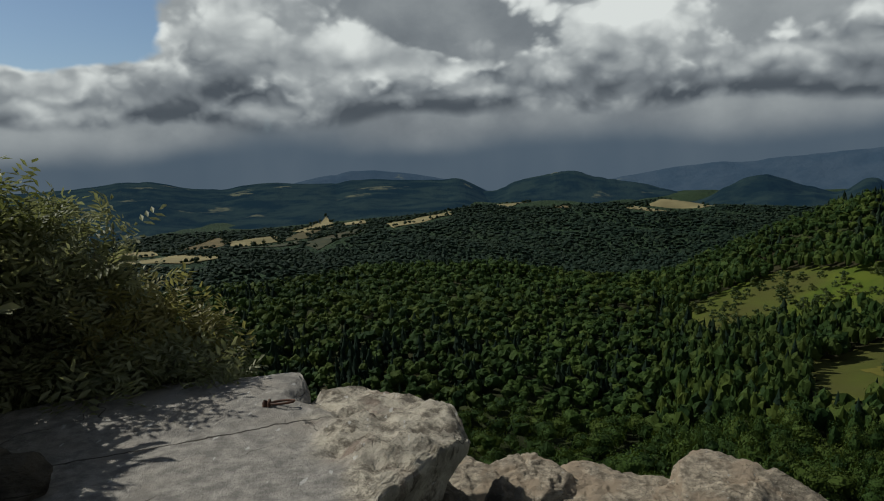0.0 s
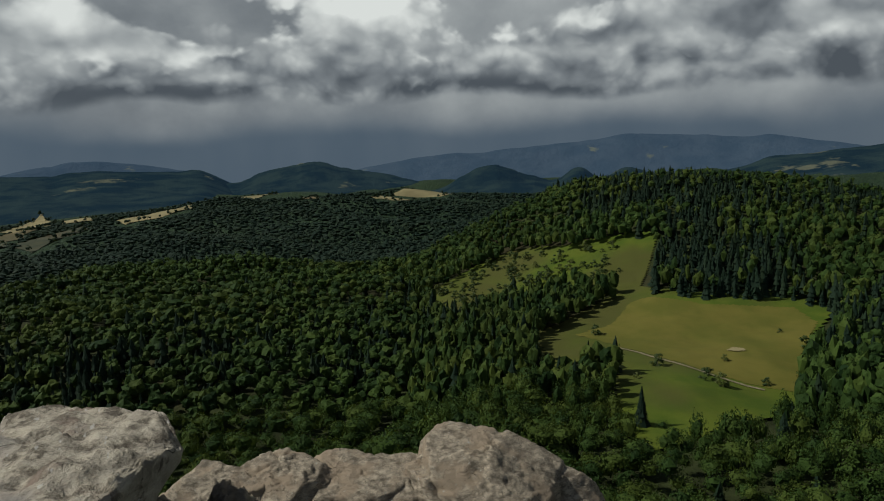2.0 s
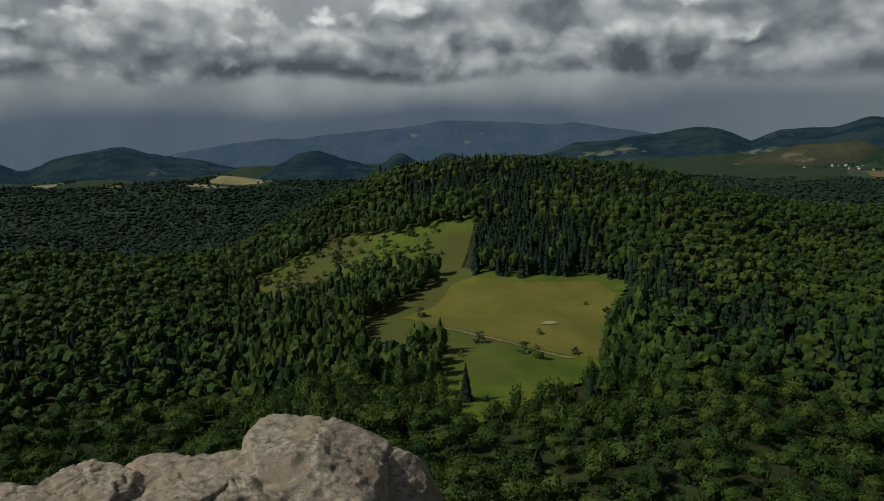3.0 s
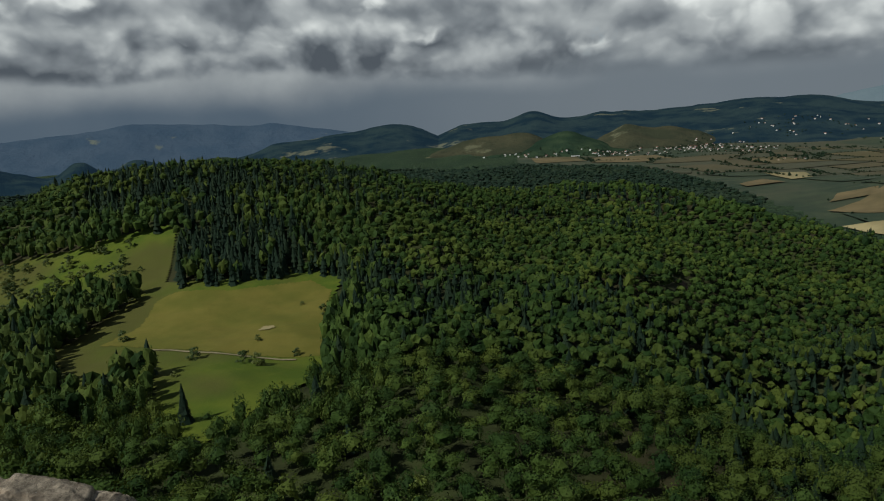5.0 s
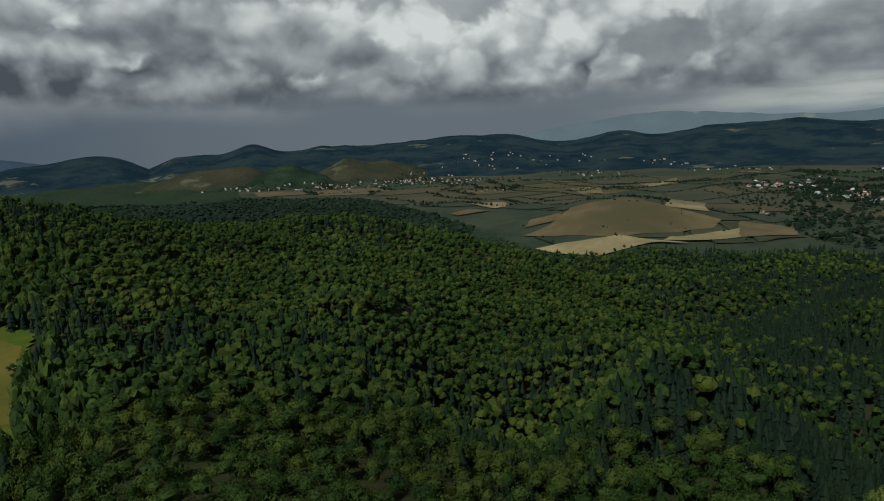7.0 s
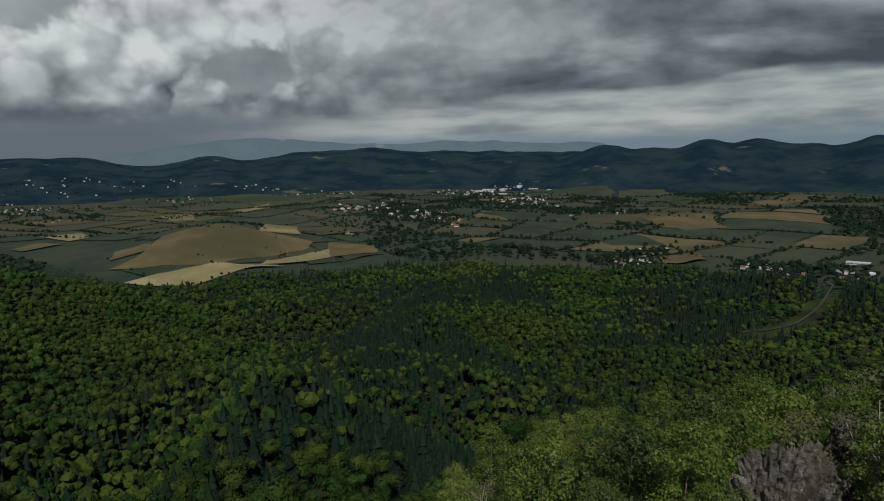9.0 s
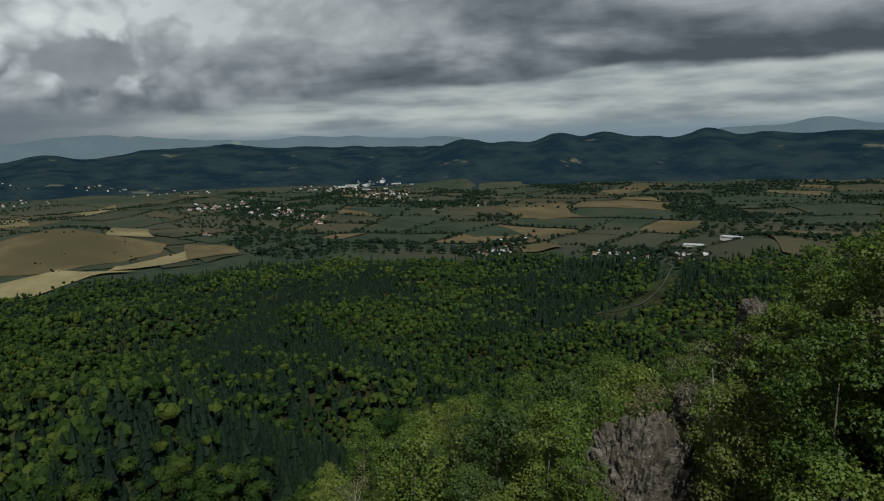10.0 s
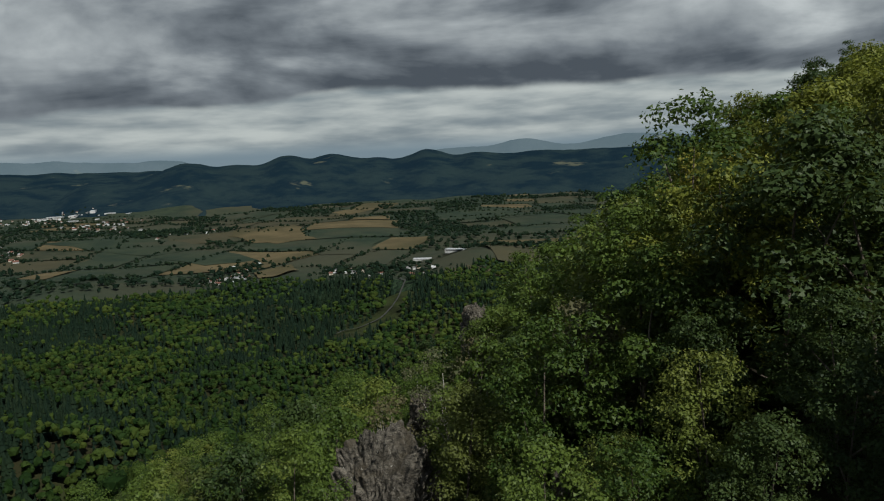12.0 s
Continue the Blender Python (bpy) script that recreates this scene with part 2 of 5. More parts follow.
def far_canopy(n):
    """Closed woods far below: rounded crowns a few metres wide."""
    at = n.add("ShaderNodeNewGeometry").outputs["Position"]
    crowns = n.add("ShaderNodeTexVoronoi", {"Vector": at, "Scale": 0.11})
    c = n.mix(n.step(n.noise(at, 0.008, 5.0, 0.6), 0.36, 0.64), (0.011, 0.026, 0.014, 1), (0.027, 0.046, 0.021, 1))
    c = n.mix(0.55, c, n.mix(crowns.outputs["Color"], (0.010, 0.022, 0.012, 1), (0.034, 0.054, 0.024, 1)))
    h = n.math("MULTIPLY", crowns.outputs["Distance"], -1.0)
    nrm = n.add("ShaderNodeBump", {"Strength": 1.0, "Distance": 7.0, "Height": h})
    return n.add("ShaderNodeBsdfPrincipled", {"Base Color": c, "Roughness": 0.9, "Specular IOR Level": 0.1, "Normal": nrm})


def crown_leaf(dark, light, warm, thin=0.35):
    """Leaves of single trees: each tree has its own hue, and each spray differs a little."""
    def build(n):
        pick = n.add("ShaderNodeObjectInfo").outputs["Random"]
        geo = n.add("ShaderNodeNewGeometry")
        isle, pos = geo.outputs["Random Per Island"], geo.outputs["Position"]
        f = n.math("ADD", n.math("MULTIPLY", pick, 0.55), n.math("MULTIPLY", isle, 0.45))
        c = n.mix(f, (*dark, 1), (*light, 1))
        c = n.mix(n.step(n.math("ADD", n.math("MULTIPLY", pick, 0.5), n.math("MULTIPLY", n.noise(pos, 0.25, 3.0), 0.5)), 0.55, 0.75), c, (*warm, 1))
        d = n.add("ShaderNodeBsdfPrincipled", {"Base Color": c, "Roughness": 0.55, "Specular IOR Level": 0.25})
        t = n.add("ShaderNodeBsdfTranslucent", {"Color": n.mix(0.4, c, (0.16, 0.17, 0.01, 1))})
        return n.add("ShaderNodeMixShader", {0: thin, 1: d, 2: t})
    return build


def slab_stone(n):
    """Weathered pale stone: smooth grey on one side, flaking and warmer on the other, with scratches, stains and two long cracks."""
    at = n.add("ShaderNodeNewGeometry").outputs["Position"]
    xyz = n.add("ShaderNodeSeparateXYZ", {0: at})
    x, y = xyz.outputs[0], xyz.outputs[1]
    side = n.math("ADD", n.math("ADD", x, n.math("MULTIPLY", y, 0.276)), -0.34)
    flake = n.step(n.math("ADD", side, n.math("MULTIPLY", n.math("SUBTRACT", n.noise(at, 2.0, 5.0), 0.5), 0.9)), -0.12, 0.16)
    fine = n.noise(at, 9.0, 10.0, 0.65)
    broad = n.noise(at, 1.3, 6.0, 0.6)
    calm = n.mix(n.step(fine, 0.36, 0.66), (0.150, 0.138, 0.125, 1), (0.30, 0.278, 0.245, 1))
    calm = n.mix(n.step(broad, 0.45, 0.66), calm, (0.245, 0.22, 0.188, 1))
    torn = n.mix(n.step(n.noise(at, 6.0, 12.0, 0.74), 0.40, 0.60), (0.105, 0.088, 0.066, 1), (0.45, 0.40, 0.315, 1))
    torn = n.mix(n.step(n.noise(at, 2.6, 6.0, 0.6), 0.52, 0.66), torn, (0.215, 0.165, 0.13, 1))
    warped = n.add("ShaderNodeVectorMath", {0: at, 1: n.add("ShaderNodeVectorMath", {0: n.add("ShaderNodeTexNoise", {"Vector": at, "Scale": 7.0, "Detail": 6.0}).outputs["Color"], 3: 0.22}, "SCALE")}, "ADD")
    plates = n.add("ShaderNodeTexVoronoi", {"Vector": warped, "Scale": 6.5})
    scab = n.step(n.add("ShaderNodeSeparateXYZ", {0: plates.outputs["Color"]}).outputs[0], 0.35, 0.75)
    torn = n.mix(n.math("MULTIPLY", scab, 0.6), torn, (0.40, 0.36, 0.29, 1))
    c = n.mix(flake, calm, torn)
    pale = n.step(n.noise(n.add("ShaderNodeVectorMath", {0: at, 1: (1.0, 0.35, 1.0)}, "MULTIPLY"), 16.0, 4.0, 0.5), 0.66, 0.71)
    c = n.mix(n.math("MULTIPLY", pale, 0.55), c, (0.50, 0.49, 0.46, 1))
    wob = n.math("MULTIPLY", n.math("SUBTRACT", n.noise(at, 6.0, 6.0, 0.65), 0.5), 0.10)
    line = n.math("ABSOLUTE", n.math("ADD", n.math("SUBTRACT", n.math("SUBTRACT", y, n.math("MULTIPLY", x, 0.385)), 4.757), wob))
    crack = n.math("MULTIPLY", n.step(line, 0.004, 0.011, 1.0, 0.0), n.step(x, -0.70, -0.85))
    vein = n.add("ShaderNodeTexVoronoi", {"Vector": n.add("ShaderNodeVectorMath", {0: at, 1: n.add("ShaderNodeVectorMath", {0: n.add("ShaderNodeTexNoise", {"Vector": at, "Scale": 3.0}).outputs["Color"], 3: 0.5}, "SCALE")}, "ADD"), "Scale": 1.1})
    vein.feature = "DISTANCE_TO_EDGE"
    hair = n.math("MULTIPLY", n.step(vein.outputs["Distance"], 0.002, 0.006, 0.75, 0.0), n.step(n.noise(at, 2.2, 3.0), 0.5, 0.6))
    gap = n.math("MAXIMUM", crack, hair)
    c = n.mix(gap, c, (0.045, 0.038, 0.032, 1))
    h = n.math("SUBTRACT", n.math("ADD", n.math("MULTIPLY", fine, n.math("ADD", 0.35, flake)), n.math("ADD", n.math("MULTIPLY", n.noise(at, 38.0, 6.0, 0.7), 0.35), n.math("MULTIPLY", n.math("MULTIPLY", scab, flake), 0.55))), n.math("MULTIPLY", gap, 1.2))
    nrm = n.add("ShaderNodeBump", {"Strength": 0.9, "Distance": 0.045, "Height": h})
    return n.add("ShaderNodeBsdfPrincipled", {"Base Color": c, "Roughness": 0.88, "Specular IOR Level": 0.25, "Normal": nrm})


def crag_stone(lo, hi, rust, size):
    """Broken rock with dark clefts, lichen and rusty stains."""
    def build(n):
        at = n.add("ShaderNodeNewGeometry").outputs["Position"]
        a = n.noise(n.add("ShaderNodeVectorMath", {0: at, 1: (1.0, 1.0, 2.2)}, "MULTIPLY"), 1.0 / size, 10.0, 0.70)
        c = n.mix(n.step(a, 0.36, 0.64), (*lo, 1), (*hi, 1))
        c = n.mix(n.step(n.noise(at, 0.3 / size, 6.0, 0.6), 0.48, 0.62), c, (*rust, 1))
        c = n.mix(n.step(n.noise(at, 2.5 / size, 6.0, 0.6), 0.64, 0.70), c, (0.36, 0.34, 0.29, 1))
        v = n.add("ShaderNodeTexVoronoi", {"Vector": n.add("ShaderNodeVectorMath", {0: n.add("ShaderNodeVectorMath", {0: at, 1: (0.8, 0.8, 2.6)}, "MULTIPLY"), 1: n.add("ShaderNodeVectorMath", {0: n.add("ShaderNodeTexNoise", {"Vector": at, "Scale": 1.4 / size, "Detail": 5.0}).outputs["Color"], 3: 1.4 * size}, "SCALE")}, "ADD"), "Scale": 0.8 / size})
        v.feature = "DISTANCE_TO_EDGE"
        cleft = n.math("MULTIPLY", n.step(v.outputs["Distance"], 0.0, 0.035, 1.0, 0.0), n.step(a, 0.48, 0.60))
        c = n.mix(n.math("MULTIPLY", cleft, 0.7), c, (0.05, 0.042, 0.036, 1))
        h = n.math("SUBTRACT", n.math("ADD", a, n.math("MULTIPLY", n.noise(at, 6.0 / size, 8.0, 0.7), 0.4)), n.math("MULTIPLY", cleft, 0.4))
        nrm = n.add("ShaderNodeBump", {"Strength": 0.9, "Distance": 0.4 * size, "Height": h})
        return n.add("ShaderNodeBsdfPrincipled", {"Base Color": c, "Roughness": 0.9, "Specular IOR Level": 0.2, "Normal": nrm})
    return build


material("far_canopy", far_canopy)
material("leaf_tree", crown_leaf((0.026, 0.056, 0.009), (0.135, 0.190, 0.032), (0.155, 0.180, 0.034), 0.30))
# yellowish species, lightened in colour to stand in for sun on the upper slope
material("leaf_gold", crown_leaf((0.070, 0.100, 0.014), (0.300, 0.310, 0.048), (0.380, 0.330, 0.055), 0.38))
# darker copy of leaf_tree, used for variety and to deepen shaded trees
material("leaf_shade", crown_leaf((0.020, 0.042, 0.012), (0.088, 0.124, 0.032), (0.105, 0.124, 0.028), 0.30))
material("leaf_grey", crown_leaf((0.060, 0.070, 0.030), (0.150, 0.150, 0.075), (0.130, 0.115, 0.055), 0.25))
material("leaf_rowan", crown_leaf((0.075, 0.092, 0.034), (0.420, 0.420, 0.240), (0.250, 0.225, 0.085), 0.45))
material("leaf_red", crown_leaf((0.060, 0.035, 0.018), (0.110, 0.065, 0.035), (0.090, 0.050, 0.025), 0.2))
material("slab_stone", slab_stone)
material("crag_stone", crag_stone((0.13, 0.108, 0.080), (0.42, 0.355, 0.265), (0.28, 0.22, 0.155), 0.45))
material("crag_red", crag_stone((0.028, 0.025, 0.020), (0.19, 0.168, 0.135), (0.095, 0.080, 0.058), 0.5))
material("iron", plain_surface((0.05, 0.024, 0.015), (0.11, 0.048, 0.026), 40.0, 0.75, 0.4, 160.0, None, 0.003))
material("wall_white", plain_surface((0.42, 0.41, 0.39), (0.60, 0.585, 0.555), 0.3, 0.9, 0.1))
material("wall_cream", plain_surface((0.44, 0.38, 0.29), (0.55, 0.48, 0.38), 0.3, 0.9, 0.1))
material("roof_red", plain_surface((0.12, 0.062, 0.045), (0.20, 0.095, 0.065), 0.5, 0.85, 0.2))
material("roof_grey", plain_surface((0.12, 0.115, 0.11), (0.22, 0.21, 0.20), 0.5, 0.7, 0.2))
material("roof_metal", plain_surface((0.45, 0.45, 0.45), (0.60, 0.60, 0.60), 0.3, 0.5, 0.1))
material("window_dark", plain_surface((0.02, 0.025, 0.03), (0.04, 0.045, 0.05), 0.5, 0.2, 0.0))
material("asphalt", plain_surface((0.035, 0.036, 0.030), (0.060, 0.058, 0.050), 0.1, 0.9, 0.2))
material("red_earth", plain_surface((0.075, 0.050, 0.034), (0.12, 0.080, 0.055), 0.15, 0.95, 0.5))

# ---------------------------------------------------------------- the lie of the land
def part(name, bm, mat, parent=None, label=""):
    me = bpy.data.meshes.new(name)
    bm.to_mesh(me)
    bm.free()
    return mesh_part(name, me, mat, parent, label)


def mesh_part(name, me, mat, parent=None, label=""):
    me.materials.append(MATS[mat])
    ob = new(name, me)
    if parent:
        ob.parent = parent
    if label:
        ob["label"] = label
    return ob


def sheet(name, verts, quads, smooth=True):
    """A mesh out of arrays; quads may be an array of three or four corners a face."""
    me = bpy.data.meshes.new(name)
    k, f = quads.shape[1], len(quads)
    me.vertices.add(len(verts)), me.loops.add(f * k), me.polygons.add(f)
    me.vertices.foreach_set("co", np.asarray(verts, np.float32).ravel())
    me.loops.foreach_set("vertex_index", quads.astype(np.int32).ravel())
    me.polygons.foreach_set("loop_start", np.arange(0, f * k, k, dtype=np.int32))
    me.polygons.foreach_set("use_smooth", np.full(f, smooth))
    me.update(calc_edges=True)
    return me


def grid_quads(rows, cols):
    i = np.arange(rows - 1)[:, None] * cols + np.arange(cols - 1)[None]
    return np.stack([i, i + 1, i + cols + 1, i + cols], -1).reshape(-1, 4)


def lattice(ix, iy, seed):
    h = (ix * 374761393 + iy * 668265263 + seed * 974634777) & 0x7FFFFFFF
    h = ((h ^ (h >> 13)) * 1274126177) & 0x7FFFFFFF
    return ((h ^ (h >> 16)) & 0xFFFF) / 65535.0


def rough(x, y, size, seed=0, octaves=4):
    """Smooth noise from -1 to 1 over the plan, with features of that many metres."""
    x, y = np.asarray(x, float) / size, np.asarray(y, float) / size
    total, amp, norm = 0.0, 1.0, 0.0
    for o in range(octaves):
        fx, fy = np.floor(x), np.floor(y)
        ix, iy = fx.astype(np.int64), fy.astype(np.int64)
        u, v = x - fx, y - fy
        u, v = u * u * (3 - 2 * u), v * v * (3 - 2 * v)
        a, b = lattice(ix, iy, seed + o), lattice(ix + 1, iy, seed + o)
        c, d = lattice(ix, iy + 1, seed + o), lattice(ix + 1, iy + 1, seed + o)
        total = total + amp * (2 * ((a * (1 - u) + b * u) * (1 - v) + (c * (1 - u) + d * u) * v) - 1)
        norm, amp, x, y = norm + amp, amp * 0.5, x * 2.03 + 17.3, y * 2.03 + 5.1
    return total / norm


def smooth(v, lo, hi):
    t = np.clip((np.asarray(v, float) - lo) / (hi - lo), 0, 1)
    return t * t * (3 - 2 * t)


def bell(v, mid, width):
    return np.exp(-((v - mid) / width) ** 2)


def softmax(a, b, k):
    h = np.clip(0.5 + 0.5 * (a - b) / k, 0, 1)
    return b + (a - b) * h + k * h * (1 - h)


VALLEY = -182.0
# directions (degrees to the left of the first view) at which the near slope and the wooded shelf are given
TURN = (-260, -180, -165, -155, -140, -120, -100, -75, -40, 0, 40, 80, 100)
NEAR_Z = (-3, -8, -12, -15, -18, -21, -32, -45, -45, -45, -42, -6, -3)        # ground 25 m out
NEAR_FALL = (0.1, 0.28, 0.13, -0.02, -0.24, -0.32, -0.5, -0.6, -0.6, -0.6, -0.6, 0.1, 0.1)
NEAR_END = (200, 90, 80, 72, 85, 95, 80, 80, 80, 80, 80, 200, 200)
SHELF_END = (300, 90, 90, 90, 100, 150, 215, 440, 620, 520, 500, 500, 300)
SHELF_Z = (-80, -80, -80, -84, -92, -94, -84, -72, -70, -70, -70, -70, -80)
SHELF_FALL = (500, 500, 500, 560, 640, 700, 620, 560, 500, 420, 420, 420, 500)
# where the fields of the valley begin
FIELD_TURN = (-200, -155, -143, -119, -110, -100, -88, -83, -75, -66, -60, 60)
FIELD_FROM = (1050, 1080, 985, 1060, 1090, 1020, 1140, 1430, 2160, 2400, 5000, 5000)


# the skyline of the near woods: direction, degrees below the eye, distance
CREST_TURN = (-100, -92, -86, -82, -78, -73.5, -69, -66, -62, -58, -54, -50, -45, -38, -33, -30, -26, -21.4, -19, -14.5, -7.5, 0, 6, 12.6, 20, 30, 60)
CREST_EL = (-11, -10, -8.9, -7.8, -6.6, -5.8, -5.8, -6.0, -6.0, -5.1, -3.8, -3.1, -2.4, -2.1, -2.5, -3.2, -4.9, -6.9, -8.1, -8.8, -8.1, -7.6, -7.6, -8.4, -8.3, -8.6, -9)
CREST_FAR = (600, 640, 680, 720, 760, 780, 760, 720, 640, 560, 540, 540, 540, 530, 530, 530, 520, 500, 470, 440, 450, 470, 470, 450, 430, 430, 430)


def ground_z(x, y):
    x, y = np.asarray(x, float), np.asarray(y, float)
    r = np.hypot(x, y) + 1e-6
    az = np.degrees(np.arctan2(-x, y))
    az = np.where(az > 100, az - 360, az)
    end, shelf, fall = np.interp(az, TURN, SHELF_END), np.interp(az, TURN, SHELF_Z), np.interp(az, TURN, SHELF_FALL)
    warp = 1 + 0.07 * rough(x, y, 260, 3)
    # wooded shelf below the crag, falling to the wide valley
    shelf = shelf - 12 * smooth(r, 150, 520) * smooth(az, -70, -40)
    low = shelf + (VALLEY - shelf) * smooth(r * warp, end, end + fall)
    low = low - 34 * smooth(r, end, end + 130) * (1 - smooth(r, end + 180, end + 650)) * smooth(-az, 72, 88) * (1 - smooth(-az, 150, 165))
    swell = 7 + 17 * np.maximum(smooth(-az, 54, 64), smooth(az, -16, -6)) * smooth(r, 130, 240)
    low = low + swell * rough(x, y, 150, 5, 3) * smooth(r, 60, 200) * smooth(-r, -1500, -900) + 2.5 * rough(x, y, 40, 9) * smooth(-r, -900, -500)
    # hill beyond the meadow, its shoulder, and the spurs in the woods
    low = low + 52 * bell(az, -41, 14) * bell(r, 530, 165) + 5 * bell(az, -62, 12) * bell(r, 520, 140)
    low = low + 24 * bell(az, -112, 10) * bell(r, 520, 170)
    # the crest itself, and the fall behind it
    far = np.interp(az, CREST_TURN, CREST_FAR)
    top = EYE - 10 + far * np.tan(np.radians(np.interp(az, CREST_TURN, CREST_EL))) + 2.0 * rough(x, y, 45, 15, 2)
    held = smooth(az, -100, -88) * (1 - smooth(az, 45, 60))
    low = low + (np.minimum(low, top - 6) - low) * held * smooth(r, 120, 260) * (1 - smooth(r, 1000, 1250))
    low = low + (top - low) * held * np.where(r < far, bell(r, far, 135), bell(r, far, 110))
    low = np.where(r > far, low + (np.minimum(low, top - 0.30 * (r - far)) - low) * held * (1 - smooth(r, 900, 1200)), low)
    # spurs and gullies that run down the slopes
    spur = np.abs(rough(x * 0.8 + y * 0.6, (y * 0.8 - x * 0.6) * 0.45, 105, 91, 2))
    low = low + (9 - 26 * spur) * smooth(r, 150, 260) * (1 - smooth(r, 700, 1000)) * np.maximum(smooth(-az, 56, 66), smooth(az, -16, -4)) * (1 - 0.8 * bell(r, far, 60) * held)
    low = low + 44 * bell(az, -96.5, 7) * bell(r, 1450, 250) + 26 * bell(az, -150, 5) * bell(r, 1080, 120)
    low = low + 26 * bell(az, -8, 14) * bell(r, 2500, 600) + (9 + 44 * smooth(az, -70, -55) * (1 - 0.7 * bell(az, 12, 13) * smooth(r, 1300, 1500)) + 9 * smooth(-az, 90, 100)) * rough(x, y, 430, 21, 3) * smooth(r, 700, 1300)
    z0, slope, stop = np.interp(az, TURN, NEAR_Z), np.interp(az, TURN, NEAR_FALL), np.interp(az, TURN, NEAR_END)
    near = z0 + slope * (np.minimum(r, stop) - 25) - 0.75 * np.maximum(r - stop, 0) + 1.5 * rough(x, y, 22, 13)
    z = softmax(near, low, 8)
    foot = smooth(r, 5, 25)
    return -4.0 * (1 - foot) + z * foot


def at(az, r, lift=0.0):
    x, y = -r * math.sin(radians(az)), r * math.cos(radians(az))
    return Vector((x, y, float(ground_z(x, y)) + lift))


def ring(az0, az1, n_az, r0, r1, n_r):
    a = np.radians(np.linspace(az0, az1, n_az))[None, :]
    r = np.geomspace(r0, r1, n_r)[:, None]
    return -r * np.sin(a), r * np.cos(a)


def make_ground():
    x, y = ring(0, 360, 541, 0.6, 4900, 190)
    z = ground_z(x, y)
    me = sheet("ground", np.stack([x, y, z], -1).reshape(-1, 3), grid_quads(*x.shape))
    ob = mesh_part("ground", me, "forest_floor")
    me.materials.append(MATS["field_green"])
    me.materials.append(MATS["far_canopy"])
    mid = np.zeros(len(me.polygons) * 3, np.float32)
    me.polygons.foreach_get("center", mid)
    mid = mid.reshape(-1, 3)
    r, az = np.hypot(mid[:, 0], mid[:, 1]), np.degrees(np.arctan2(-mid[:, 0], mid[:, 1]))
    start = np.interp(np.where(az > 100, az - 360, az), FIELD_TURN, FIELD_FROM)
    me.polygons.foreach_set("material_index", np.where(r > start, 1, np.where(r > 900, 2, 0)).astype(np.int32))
    tagged(ob, "wooded hills and a wide green valley floor", "ground", kind="structure")


make_ground()

RIDGES = []


def ridge(label, mat, az0, az1, foot, crest, base, bumps, jag=0.12, name="far_ridge"):
    """A range of hills: its crest line is a base height above the horizon (degrees) with bumps (direction, height, width)."""
    x, y = ring(az0, az1, int(abs(az1 - az0) * 7) + 2, foot, min(crest * 1.12, 4990), 32)
    z = ridge_z(x, y, foot, crest, base, bumps, jag, az0, az1)
    me = sheet(name, np.stack([x, y, z], -1).reshape(-1, 3), grid_quads(*x.shape))
    RIDGES.append((az0, az1, foot, crest, base, bumps, jag))
    return tagged(mesh_part(name, me, mat), label, "hills", kind="structure")


def ridge_z(x, y, foot, crest, base, bumps, jag, az0=400, az1=-400):
    r, az = np.hypot(x, y), np.degrees(np.arctan2(-x, y))
    az = np.where(az > 100, az - 360, az)
    el = base + sum(h * bell(az, a, w) for a, h, w in bumps)
    el = el + 1.5 * jag * rough(az, 0 * az, 2.2, 31, 6)
    top = EYE + crest * np.tan(np.radians(el))
    up = smooth(r, foot, crest)
    up = 0.55 * up + 0.45 * np.clip((r - foot) / (crest - foot), 0, 1)
    bottom = VALLEY - 12
    top = bottom + (top - bottom) * smooth(az, az1, az1 + 5) * smooth(-az, -az0, 5 - az0)
    z = bottom + (top - bottom) * up + (75 * np.abs(rough(x, y, 420, 37, 4)) - 22) * up * (1 - up) * 2.4
    return z - (top - bottom) * 0.8 * smooth(r, crest, crest * 1.12)


def land_z(x, y):
    """The highest of the ground and the hills in front at places in the plan."""
    x, y = np.asarray(x, float), np.asarray(y, float)
    az, r = np.degrees(np.arctan2(-x, y)), np.hypot(x, y)
    az = np.where(az > 100, az - 360, az)
    z = ground_z(x, y)
    for az0, az1, foot, crest, base, bumps, jag in RIDGES:
        on = (az >= min(az0, az1)) & (az <= max(az0, az1)) & (r >= foot) & (r <= crest * 1.1)
        z = np.where(on, np.maximum(z, ridge_z(x, y, foot, crest, base, bumps, jag, az0, az1)), z) if np.any(on) else z
    return z


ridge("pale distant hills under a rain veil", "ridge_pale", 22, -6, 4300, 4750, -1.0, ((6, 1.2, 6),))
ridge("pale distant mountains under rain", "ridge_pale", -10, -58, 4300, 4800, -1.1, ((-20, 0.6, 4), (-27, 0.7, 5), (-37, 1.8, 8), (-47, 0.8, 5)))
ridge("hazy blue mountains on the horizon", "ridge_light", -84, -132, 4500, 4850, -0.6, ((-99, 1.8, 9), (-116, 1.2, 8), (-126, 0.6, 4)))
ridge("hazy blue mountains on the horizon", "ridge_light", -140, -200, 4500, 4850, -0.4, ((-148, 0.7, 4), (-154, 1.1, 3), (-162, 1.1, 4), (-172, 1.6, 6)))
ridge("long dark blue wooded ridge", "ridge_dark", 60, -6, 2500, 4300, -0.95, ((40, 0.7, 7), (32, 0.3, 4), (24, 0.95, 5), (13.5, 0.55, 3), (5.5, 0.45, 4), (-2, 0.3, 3)))
